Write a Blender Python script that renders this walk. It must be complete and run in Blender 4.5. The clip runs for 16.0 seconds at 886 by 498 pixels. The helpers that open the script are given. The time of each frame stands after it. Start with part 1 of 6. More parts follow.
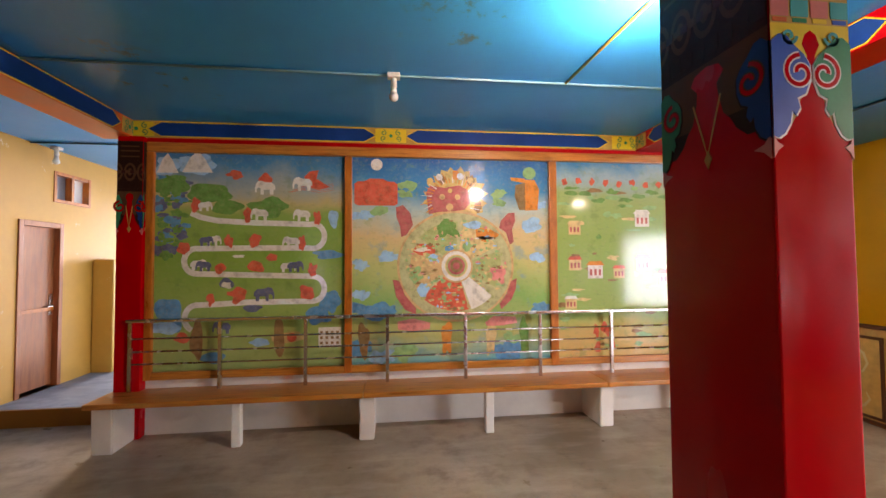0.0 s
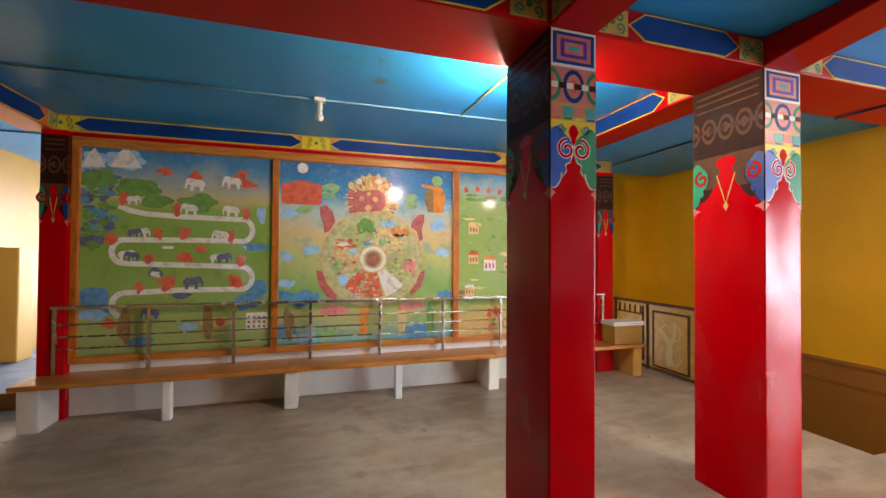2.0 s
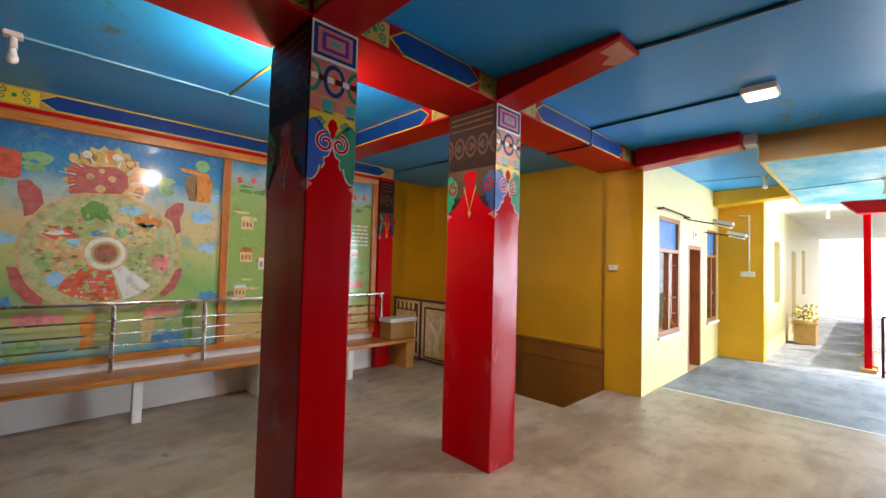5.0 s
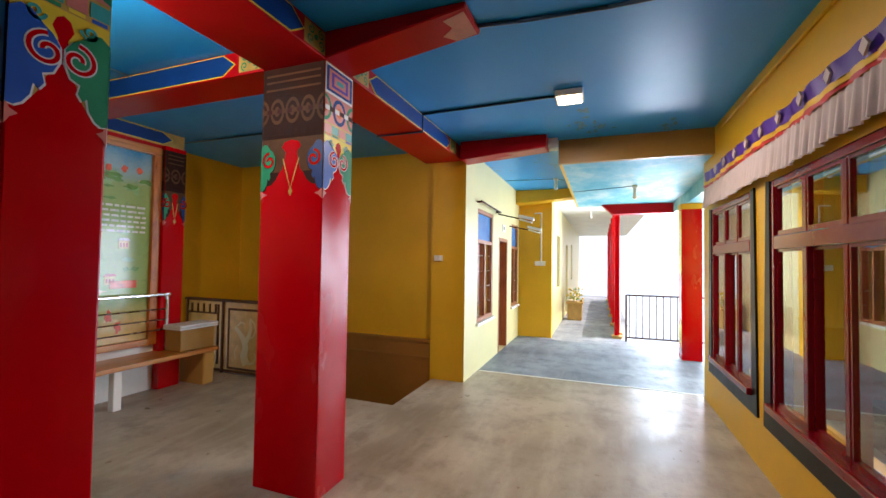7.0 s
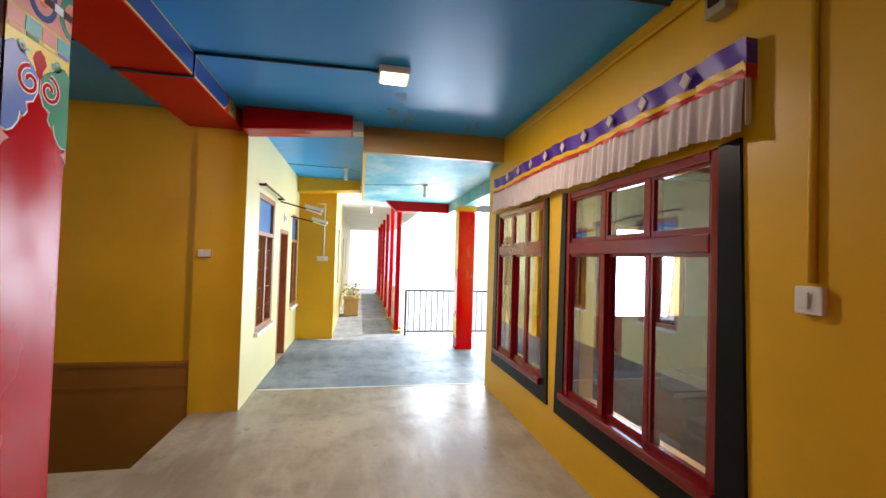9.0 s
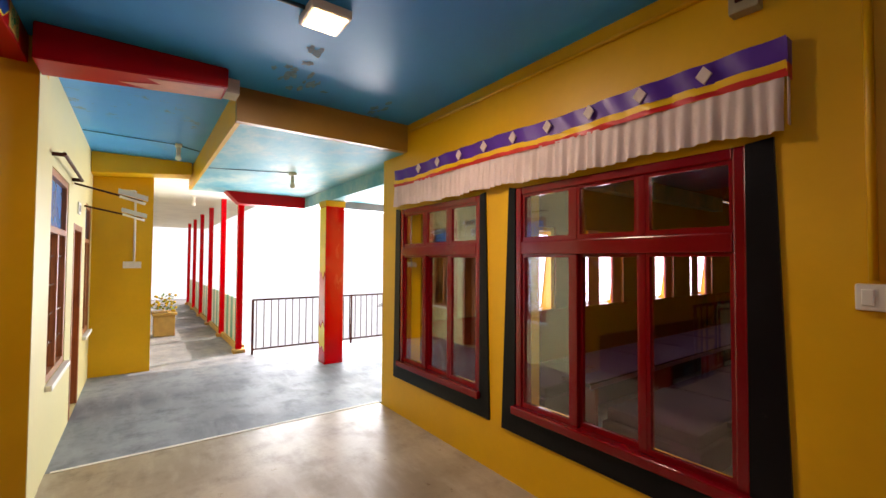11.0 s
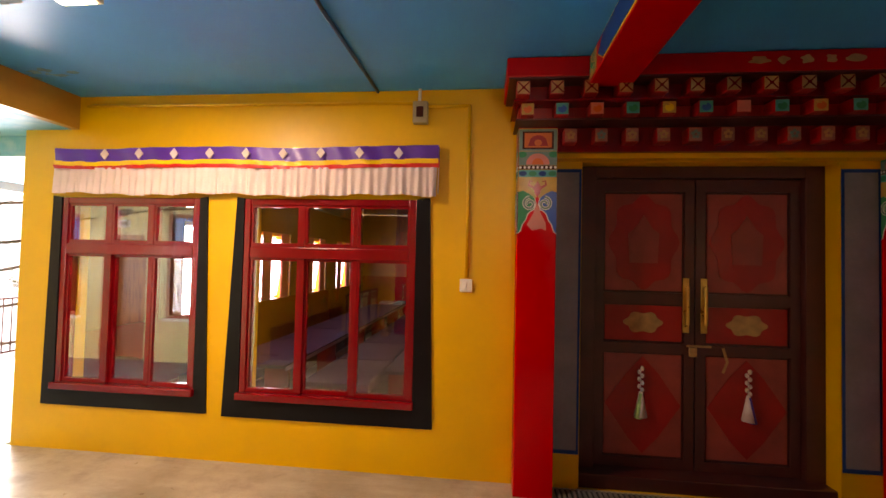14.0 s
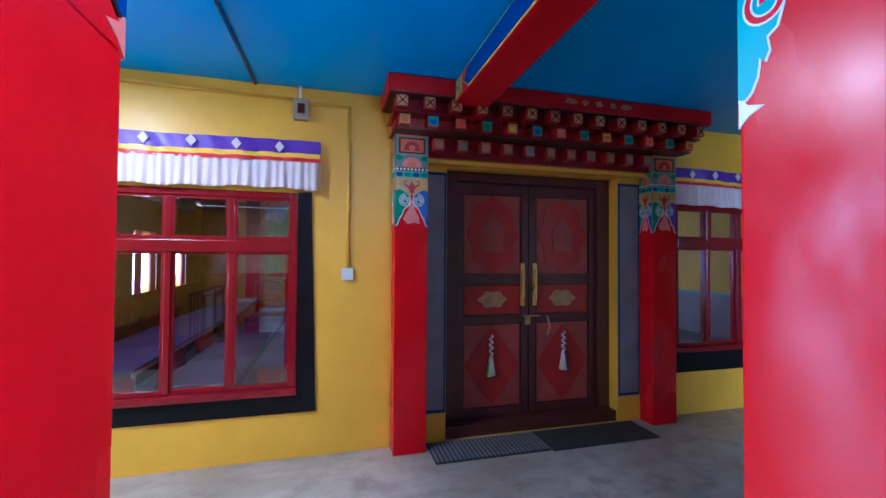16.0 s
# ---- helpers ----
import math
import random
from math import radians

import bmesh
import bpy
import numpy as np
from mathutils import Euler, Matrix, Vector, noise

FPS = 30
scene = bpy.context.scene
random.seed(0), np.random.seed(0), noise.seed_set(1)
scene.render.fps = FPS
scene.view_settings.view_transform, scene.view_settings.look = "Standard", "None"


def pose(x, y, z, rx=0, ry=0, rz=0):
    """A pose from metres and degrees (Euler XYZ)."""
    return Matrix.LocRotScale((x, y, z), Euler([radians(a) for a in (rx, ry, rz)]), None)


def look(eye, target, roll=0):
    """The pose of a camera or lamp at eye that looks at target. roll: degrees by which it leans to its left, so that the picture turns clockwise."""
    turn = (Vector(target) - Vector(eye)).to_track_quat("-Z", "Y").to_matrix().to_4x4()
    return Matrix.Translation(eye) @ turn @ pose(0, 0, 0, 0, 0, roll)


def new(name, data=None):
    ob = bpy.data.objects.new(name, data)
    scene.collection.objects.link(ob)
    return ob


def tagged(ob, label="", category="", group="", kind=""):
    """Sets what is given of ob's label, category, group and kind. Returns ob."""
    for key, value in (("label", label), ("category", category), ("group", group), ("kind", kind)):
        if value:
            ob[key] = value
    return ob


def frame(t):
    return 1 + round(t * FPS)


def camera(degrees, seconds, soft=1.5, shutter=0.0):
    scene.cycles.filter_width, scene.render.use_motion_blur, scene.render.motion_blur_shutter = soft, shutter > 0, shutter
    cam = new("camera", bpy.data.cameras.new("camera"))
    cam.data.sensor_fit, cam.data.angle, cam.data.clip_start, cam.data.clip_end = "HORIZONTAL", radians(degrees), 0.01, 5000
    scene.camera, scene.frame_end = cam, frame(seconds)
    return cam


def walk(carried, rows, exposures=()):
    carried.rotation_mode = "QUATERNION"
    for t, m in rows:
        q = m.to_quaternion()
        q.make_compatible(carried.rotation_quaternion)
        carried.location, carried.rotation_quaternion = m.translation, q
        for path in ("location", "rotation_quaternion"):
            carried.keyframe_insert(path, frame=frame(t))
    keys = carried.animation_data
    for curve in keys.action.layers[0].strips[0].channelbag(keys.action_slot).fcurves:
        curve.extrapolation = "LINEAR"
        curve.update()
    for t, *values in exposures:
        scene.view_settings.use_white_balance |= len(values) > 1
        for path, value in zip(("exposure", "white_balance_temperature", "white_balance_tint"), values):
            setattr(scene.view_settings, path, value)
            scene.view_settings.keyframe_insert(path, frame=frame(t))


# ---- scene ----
cam = camera(93.8, 16.0)
PATH = [
    (0, (1.109, 0.417, 1.54), (1.35, 2.401, 1.608), -0.4),
    (0.5, (1.094, 0.125, 1.519), (1.38, 2.103, 1.586), -0.2),
    (1, (1.146, -0.098, 1.521), (1.523, 1.866, 1.576), -0.2),
    (1.5, (1.154, -0.228, 1.551), (1.63, 1.714, 1.588), 0.2),
    (2, (1.099, -0.313, 1.555), (1.687, 1.598, 1.587), 0.4),
    (2.5, (1.057, -0.369, 1.552), (1.765, 1.501, 1.588), 0.6),
    (3, (1.047, -0.387, 1.546), (1.879, 1.431, 1.585), 0.9),
    (3.5, (1.069, -0.398, 1.527), (2.04, 1.35, 1.578), 1.1),
    (4, (1.126, -0.421, 1.506), (2.243, 1.236, 1.574), 1.2),
    (4.2, (1.154, -0.427, 1.513), (2.331, 1.189, 1.582), 1.4),
    (6.3, (1.502, -0.295, 1.461), (3.221, 0.725, 1.522), 0.8),
    (6.5, (1.527, -0.254, 1.458), (3.292, 0.685, 1.519), 0.8),
    (7, (1.554, -0.114, 1.46), (3.423, 0.595, 1.52), 0.9),
    (7.5, (1.65, 0.013, 1.496), (3.601, 0.451, 1.542), 1.2),
    (8, (1.825, 0.099, 1.497), (3.818, 0.259, 1.545), 1.5),
    (8.5, (1.969, 0.175, 1.5), (3.965, 0.054, 1.548), 1.6),
    (9, (2.077, 0.33, 1.515), (4.038, -0.062, 1.562), 1.7),
    (9.2, (2.123, 0.392, 1.521), (4.06, -0.104, 1.566), 1.7),
    (11.3, (2.998, 1.026, 1.531), (4.523, -0.266, 1.614), 0.7),
    (11.5, (3.014, 1.111, 1.511), (4.467, -0.259, 1.614), 1.0),
    (12, (3.064, 1.345, 1.581), (4.314, -0.215, 1.663), 0.4),
    (12.5, (3.143, 1.552, 1.594), (4.14, -0.181, 1.671), 0.4),
    (13, (3.096, 1.67, 1.57), (3.837, -0.186, 1.652), 0.8),
    (13.5, (3.049, 1.785, 1.571), (3.512, -0.159, 1.646), 1.2),
    (14, (3.081, 1.859, 1.587), (3.287, -0.13, 1.644), 1.3),
    (14.5, (3.186, 1.929, 1.562), (3.147, -0.07, 1.613), 1.2),
    (15, (3.257, 2.028, 1.529), (3.013, 0.044, 1.58), 1.0),
    (15.5, (3.321, 2.151, 1.516), (2.915, 0.194, 1.566), 0.6),
    (16, (3.349, 2.201, 1.543), (2.828, 0.27, 1.586), 0.4),
]
walk(cam, [(t, look(eye, target, roll)) for t, eye, target, roll in PATH], exposures=[(0.0, 1.9, 8100, 30), (2.0, 1.95, 7400, 22), (4.2, 1.65, 7000, 18), (6.5, 1.2, 6800, 19), (9.0, 1.15, 7000, 18), (11.5, 0.85, 9000, 30), (13.0, 1.2, 10800, 38), (14.0, 1.9, 9800, 32), (14.5, 2.05, 7300, 20), (15.0, 2.15, 5700, 18), (15.5, 2.25, 4700, 18), (16.0, 2.3, 4200, 16)])

# ---- world, sun, lamps ----
world = bpy.data.worlds.new("sky")
scene.world = world
world.use_nodes = True
wn = world.node_tree
sky = wn.nodes.new("ShaderNodeTexSky")
sky.sky_type = "NISHITA"
sky.sun_disc = False
sky.sun_elevation = radians(50)
sky.sun_rotation = radians(164)
sky.dust_density = 4.0
sky.air_density = 1.0
wn.nodes["Background"].inputs["Strength"].default_value = 0.15
wn.links.new(sky.outputs[0], wn.nodes["Background"].inputs["Color"])

sun_data = bpy.data.lights.new("sun", "SUN")
sun_data.energy = 2.6
sun_data.angle = radians(0.5)
sun_data.color = (1.0, 0.95, 0.87)
sun = new("sun", sun_data)
sun.matrix_world = look((22, -50, 62), (8, 0, 0))


def area_lamp(name, place, target, sx, sy, watts, colour):
    d = bpy.data.lights.new(name, "AREA")
    d.shape, d.size, d.size_y, d.energy, d.color = "RECTANGLE", sx, sy, watts, colour
    o = new(name, d)
    o.matrix_world = look(place, target)
    return o


WARM = (1.0, 0.90, 0.78)
area_lamp("lamp_glow", (5.1, 0.13, 2.80), (5.1, 0.13, 0), 0.17, 0.17, 18, WARM)
bulb_data = bpy.data.lights.new("bulb_glow", "POINT")
bulb_data.energy, bulb_data.color, bulb_data.shadow_soft_size = 46, (1.0, 0.92, 0.80), 0.055
bulb_glow = new("bulb_glow", bulb_data)
bulb_glow.location = (2.42, 2.2, 2.625)
# daylight that enters by the terrace and by the passage
area_lamp("terrace_daylight", (10.36, -3.7, 1.28), (4.4, 0.0, 2.5), 6.4, 2.3, 400, (0.66, 0.84, 1.0))
for y in (-3.25, -4.95, -6.65, -8.35):
    area_lamp("hall_window_daylight", (6.80, y, 1.4), (3.0, y, 0.9), 0.85, 1.0, 7, (0.66, 0.62, 1.0))
passage_light = area_lamp("passage_daylight", (-2.0, 9.0, 1.6), (-0.5, 0.8, 0.0), 1.2, 1.8, 18, (0.84, 0.93, 1.0))
passage_light.data.spread = radians(75)


# ---- materials ----
def nodes_of(name):
    m = bpy.data.materials.new(name)
    m.use_nodes = True
    t = m.node_tree
    return m, t, t.nodes["Principled BSDF"]


def noise_node(t, scale, detail=4, rough=0.55, vec=None, stretch=None):
    co = t.nodes.new("ShaderNodeTexCoord")
    out = co.outputs["Object"]
    if stretch:
        mp = t.nodes.new("ShaderNodeMapping")
        mp.inputs["Scale"].default_value = stretch
        t.links.new(out, mp.inputs[0])
        out = mp.outputs[0]
    n = t.nodes.new("ShaderNodeTexNoise")
    n.inputs["Scale"].default_value = scale
    n.inputs["Detail"].default_value = detail
    n.inputs["Roughness"].default_value = rough
    t.links.new(out, n.inputs["Vector"])
    return n.outputs["Fac"]


def ramp(t, fac, stops):
    r = t.nodes.new("ShaderNodeValToRGB")
    e = r.color_ramp.elements
    while len(e) < len(stops):
        e.new(0.5)
    for k, (p, c) in zip(e, stops):
        k.position, k.color = p, (*c, 1)
    t.links.new(fac, r.inputs[0])
    return r.outputs[0]


def mixed(t, fac, a, b, mode="MIX"):
    m = t.nodes.new("ShaderNodeMix")
    m.data_type, m.blend_type = "RGBA", mode
    for sock, v in ((m.inputs[0], fac), (m.inputs[6], a), (m.inputs[7], b)):
        if isinstance(v, (int, float)):
            sock.default_value = v
        elif isinstance(v, tuple):
            sock.default_value = (*v, 1)
        else:
            t.links.new(v, sock)
    return m.outputs[2]


def spread(t, fac, lo, hi, a=0.0, b=1.0):
    m = t.nodes.new("ShaderNodeMapRange")
    for i, v in enumerate((lo, hi, a, b)):
        m.inputs[i + 1].default_value = v
    t.links.new(fac, m.inputs[0])
    return m.outputs[0]


def relief(t, bsdf, fac, strength, distance=0.004):
    b = t.nodes.new("ShaderNodeBump")
    b.inputs["Strength"].default_value, b.inputs["Distance"].default_value = strength, distance
    t.links.new(fac, b.inputs["Height"])
    t.links.new(b.outputs[0], bsdf.inputs["Normal"])


def paint(name, c, rough=0.4, vary=0.18, scale=2.2, bump=0.12, metal=0.0, coat=0.0, worn=None, spec=0.5, cloud=None):
    """Painted or plain surface: colour clouds at two scales, uneven gloss, light relief."""
    m, t, b = nodes_of(name)
    big, fine = noise_node(t, scale, 5), noise_node(t, scale * 14, 3)
    dark = tuple(v * (1 - vary) for v in c)
    light = tuple(min(1, v * (1 + vary * 0.7) + 0.01 * vary) for v in c)
    col = ramp(t, big, [(0.3, dark), (0.55, c), (0.75, light)])
    col = mixed(t, spread(t, fine, 0.35, 0.75, 0, 0.25), col, dark)
    if worn:
        spot = noise_node(t, scale * 5, 8, 0.7)
        col = mixed(t, spread(t, spot, 0.66, 0.72, 0, 0.7), col, worn)
    t.links.new(col, b.inputs["Base Color"])
    t.links.new(spread(t, big, 0.2, 0.8, rough * 0.75, min(1, rough * 1.3)), b.inputs["Roughness"])
    if cloud:
        t.links.new(spread(t, noise_node(t, 2.6, 4, 0.5, stretch=(1, 1, 0.45)), 0.32, 0.68, *cloud), b.inputs["Roughness"])
    b.inputs["Metallic"].default_value = metal
    b.inputs["Specular IOR Level"].default_value = spec
    if cloud:
        t.links.new(spread(t, noise_node(t, 1.9, 5, 0.55, stretch=(1, 1, 0.6)), 0.42, 0.66, 0.06, spec), b.inputs["Specular IOR Level"])
    b.inputs["Coat Weight"].default_value = coat
    b.inputs["Coat Roughness"].default_value = 0.12
    relief(t, b, fine, bump)
    return m


def wood(name, c, dark, rough=0.35, along=(1, 14, 14), coat=0.2):
    m, t, b = nodes_of(name)
    g = noise_node(t, 3.0, 6, 0.6, stretch=along)
    f = noise_node(t, 14.0, 4, 0.6, stretch=along)
    k = noise_node(t, 1.4, 3)
    col = ramp(t, g, [(0.3, dark), (0.5, c), (0.72, tuple(min(1, v * 1.25) for v in c))])
    col = mixed(t, spread(t, f, 0.4, 0.7, 0, 0.35), col, dark)
    col = mixed(t, spread(t, k, 0.68, 0.74, 0, 0.5), col, tuple(v * 0.6 for v in dark))
    t.links.new(col, b.inputs["Base Color"])
    t.links.new(spread(t, g, 0.2, 0.8, rough * 0.8, rough * 1.3), b.inputs["Roughness"])
    b.inputs["Coat Weight"].default_value, b.inputs["Coat Roughness"].default_value = coat, 0.15
    relief(t, b, f, 0.15, 0.002)
    return m


def concrete(name, base, light, dark, rough, spec=0.5):
    """Trowelled cement, sealed and worn: clouds, trowel smears, scratches, damp spots."""
    m, t, b = nodes_of(name)
    big = noise_node(t, 0.9, 6, 0.6)
    mid = noise_node(t, 3.6, 6, 0.65)
    smear = noise_node(t, 2.0, 5, 0.6, stretch=(1, 3.5, 1))
    fine = noise_node(t, 60, 3)
    col = ramp(t, big, [(0.32, dark), (0.5, base), (0.68, light)])
    col = mixed(t, spread(t, mid, 0.44, 0.64, 0, 0.75), col, dark)
    col = mixed(t, spread(t, noise_node(t, 1.3, 8, 0.75), 0.60, 0.68, 0, 0.5), col, tuple(v * 0.55 for v in dark))
    col = mixed(t, spread(t, smear, 0.48, 0.74, 0, 0.5), col, light)
    col = mixed(t, spread(t, fine, 0.55, 0.8, 0, 0.3), col, dark)
    t.links.new(col, b.inputs["Base Color"])
    t.links.new(spread(t, mid, 0.25, 0.75, rough * 0.7, rough * 1.5), b.inputs["Roughness"])
    h = mixed(t, 0.35, smear, fine)
    relief(t, b, h, 0.14, 0.006)
    b.inputs["Specular IOR Level"].default_value = spec
    return m


def ceiling_paint(name):
    """Blue gloss enamel on plaster, patched with paler turquoise, with a few stained, flaking spots."""
    m, t, b = nodes_of(name)
    big, mid = noise_node(t, 0.55, 4), noise_node(t, 1.7, 6, 0.6)
    flake = noise_node(t, 5.0, 8, 0.72)
    where = noise_node(t, 0.45, 2)
    col = ramp(t, big, [(0.33, (0.001, 0.30, 0.76)), (0.52, (0.001, 0.34, 0.79)), (0.7, (0.003, 0.38, 0.78))])
    col = mixed(t, spread(t, mid, 0.5, 0.8, 0, 0.2), col, (0.006, 0.36, 0.62))
    spot = t.nodes.new("ShaderNodeMath")
    spot.operation = "MULTIPLY"
    t.links.new(spread(t, flake, 0.58, 0.64), spot.inputs[0])
    t.links.new(spread(t, where, 0.62, 0.68), spot.inputs[1])
    col = mixed(t, spot.outputs[0], col, (0.10, 0.17, 0.20))
    t.links.new(col, b.inputs["Base Color"])
    t.links.new(spread(t, mid, 0.3, 0.7, 0.32, 0.42), b.inputs["Roughness"])
    b.inputs["Specular IOR Level"].default_value = 0.42
    relief(t, b, mid, 0.04, 0.01)
    return m


def slab_paint(name):
    m, t, b = nodes_of(name)
    big, mid = noise_node(t, 0.8, 6, 0.65, stretch=(1, 2, 1)), noise_node(t, 3.0, 6, 0.65)
    col = ramp(t, big, [(0.36, (0.05, 0.36, 0.48)), (0.5, (0.16, 0.45, 0.52)), (0.62, (0.42, 0.58, 0.56))])
    col = mixed(t, spread(t, mid, 0.52, 0.75, 0, 0.5), col, (0.50, 0.60, 0.56))
    t.links.new(col, b.inputs["Base Color"])
    b.inputs["Roughness"].default_value = 0.55
    b.inputs["Specular IOR Level"].default_value = 0.2
    relief(t, b, mid, 0.15, 0.01)
    return m


def glass(name, tint=(1, 1, 1)):
    m, t, b = nodes_of(name)
    b.inputs["Base Color"].default_value = (*tint, 1)
    b.inputs["Transmission Weight"].default_value = 1
    b.inputs["Roughness"].default_value = 0.0
    b.inputs["IOR"].default_value = 1.8
    return m


def glow(name, c, power):
    m, t, b = nodes_of(name)
    b.inputs["Base Color"].default_value = (*c, 1)
    b.inputs["Emission Color"].default_value = (*c, 1)
    b.inputs["Emission Strength"].default_value = power
    return m


def landscape(name, stops, spots):
    """Painted backdrop of a mural panel: sky into hills into meadow, by height on the panel, behind gloss."""
    m, t, b = nodes_of(name)
    co = t.nodes.new("ShaderNodeTexCoord")
    sep = t.nodes.new("ShaderNodeSeparateXYZ")
    t.links.new(co.outputs["Generated"], sep.inputs[0])
    wave = noise_node(t, 1.6, 5, 0.6)
    add = t.nodes.new("ShaderNodeMath")
    add.operation = "MULTIPLY_ADD"
    t.links.new(wave, add.inputs[0])
    add.inputs[1].default_value = 0.26
    t.links.new(sep.outputs[2], add.inputs[2])
    shift = t.nodes.new("ShaderNodeMath")
    shift.operation = "SUBTRACT"
    t.links.new(add.outputs[0], shift.inputs[0])
    shift.inputs[1].default_value = 0.13
    col = ramp(t, shift.outputs[0], [(p, tuple(min(0.85, v * 1.3) for v in q)) for p, q in stops])
    col = mixed(t, spread(t, noise_node(t, 30, 6, 0.7), 0.5, 0.8, 0, 0.2), col, (0.50, 0.48, 0.28))
    col = mixed(t, spread(t, noise_node(t, 11, 6, 0.7, stretch=(1, 1, 2.5)), 0.55, 0.75, 0, 0.4), col, (0.14, 0.24, 0.12))
    for scale, lo, hi, amount, c in spots:
        col = mixed(t, spread(t, noise_node(t, scale, 4, 0.6), lo, hi, 0, amount), col, c)
    t.links.new(col, b.inputs["Base Color"])
    b.inputs["Roughness"].default_value = 0.5
    b.inputs["Specular IOR Level"].default_value = 0.15
    b.inputs["Coat Weight"].default_value, b.inputs["Coat Roughness"].default_value = 0.7, 0.10
    return m


M = {}
M["floor"] = concrete("polished_cement", (0.38, 0.31, 0.225), (0.52, 0.445, 0.35), (0.23, 0.18, 0.125), 0.33, 0.30)
M["terrace"] = concrete("terrace_cement", (0.24, 0.27, 0.31), (0.34, 0.38, 0.43), (0.14, 0.155, 0.18), 0.46, 0.12)
M["yellow"] = paint("yellow_wall_paint", (0.74, 0.405, 0.010), 0.42, 0.14, 1.3, 0.10)
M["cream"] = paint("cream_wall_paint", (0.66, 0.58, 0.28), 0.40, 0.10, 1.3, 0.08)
M["passage"] = paint("pale_yellow_wall_paint", (0.58, 0.32, 0.06), 0.5, 0.16, 1.2, 0.12, worn=(0.72, 0.70, 0.62))
M["ceiling"] = ceiling_paint("blue_ceiling_enamel")
M["slab"] = slab_paint("turquoise_slab_paint")
M["red"] = paint("red_gloss_paint", (0.56, 0.0003, 0.004), 0.40, 0.10, 1.3, 0.04, spec=0.55, cloud=(0.14, 0.30))
M["beamred"] = paint("red_beam_paint", (0.46, 0.001, 0.004), 0.36, 0.14, 2.0, 0.08, spec=0.2)
M["maroon"] = paint("maroon_wood_paint", (0.19, 0.003, 0.007), 0.17, 0.2, 3.0, 0.06, spec=0.5)
M["doorred"] = paint("door_red_paint", (0.36, 0.004, 0.005), 0.35, 0.25, 4.0, 0.12, coat=0.15)
M["doorpink"] = paint("faded_rose_door_panel", (0.34, 0.055, 0.042), 0.42, 0.3, 5.0, 0.15)
M["doordark"] = paint("dark_door_frame_paint", (0.075, 0.014, 0.013), 0.35, 0.3, 5.0, 0.1, coat=0.2)
M["brown"] = paint("brown_dado_paint", (0.34, 0.14, 0.018), 0.4, 0.2, 1.6, 0.1)
M["beambrown"] = paint("ochre_beam_paint", (0.40, 0.21, 0.03), 0.42, 0.2, 1.6, 0.1)
M["black"] = paint("black_window_surround", (0.006, 0.006, 0.008), 0.36, 0.3, 3.0, 0.1, worn=(0.02, 0.018, 0.018), spec=0.16)
M["blue"] = paint("deep_blue_paint", (0.003, 0.045, 0.21), 0.4, 0.2, 4.0, 0.08, spec=0.2)
M["skyblue"] = paint("sky_blue_paint", (0.012, 0.10, 0.46), 0.35, 0.2, 5.0, 0.08)
M["green"] = paint("green_paint", (0.01, 0.26, 0.12), 0.4, 0.25, 5.0, 0.08, spec=0.25)
M["teal"] = paint("teal_paint", (0.03, 0.38, 0.36), 0.35, 0.2, 5.0, 0.08)
M["orange"] = paint("orange_paint", (0.70, 0.13, 0.02), 0.35, 0.2, 5.0, 0.08)
M["pink"] = paint("salmon_paint", (0.68, 0.20, 0.16), 0.35, 0.2, 5.0, 0.08)
M["lemon"] = paint("bright_yellow_line", (0.80, 0.58, 0.03), 0.35, 0.12, 5.0, 0.08)
M["gold"] = paint("ochre_gold_paint", (0.56, 0.34, 0.07), 0.36, 0.3, 7.0, 0.1)
M["white"] = paint("white_paint", (0.78, 0.76, 0.72), 0.42, 0.08, 4.0, 0.08)
M["plaster"] = paint("whitewashed_plaster", (0.82, 0.81, 0.75), 0.55, 0.12, 2.5, 0.15, worn=(0.55, 0.52, 0.44))
M["purple"] = paint("purple_satin", (0.10, 0.025, 0.33), 0.38, 0.2, 6.0, 0.1)
M["clothyellow"] = paint("yellow_satin", (0.85, 0.50, 0.02), 0.4, 0.1, 6.0, 0.1)
M["clothred"] = paint("red_satin", (0.62, 0.02, 0.02), 0.4, 0.1, 6.0, 0.1)
M["clothwhite"] = paint("white_pleated_cloth", (0.64, 0.53, 0.51), 0.7, 0.08, 8.0, 0.15)
M["benchwood"] = wood("varnished_pine", (0.55, 0.21, 0.035), (0.33, 0.095, 0.012), 0.3)
M["framewood"] = wood("varnished_frame_wood", (0.54, 0.16, 0.018), (0.32, 0.075, 0.008), 0.3, (6, 6, 1.5))
M["doorwood"] = wood("orange_brown_door_wood", (0.36, 0.12, 0.04), (0.22, 0.06, 0.02), 0.4, (10, 10, 1))
M["steel"] = paint("brushed_steel", (0.62, 0.60, 0.58), 0.25, 0.15, 8.0, 0.05, metal=1.0)
M["iron"] = paint("dark_painted_iron", (0.060, 0.014, 0.010), 0.4, 0.2, 8.0, 0.1, spec=0.12)
M["brass"] = paint("brass", (0.75, 0.50, 0.15), 0.3, 0.2, 12.0, 0.1, metal=1.0)
M["plastic"] = paint("white_plastic", (0.74, 0.72, 0.66), 0.35, 0.05, 6.0, 0.03)
M["pipeblue"] = paint("painted_conduit", (0.01, 0.06, 0.13), 0.4, 0.2, 6.0, 0.06)
M["pipepale"] = paint("pale_blue_conduit", (0.20, 0.50, 0.62), 0.4, 0.2, 6.0, 0.06)
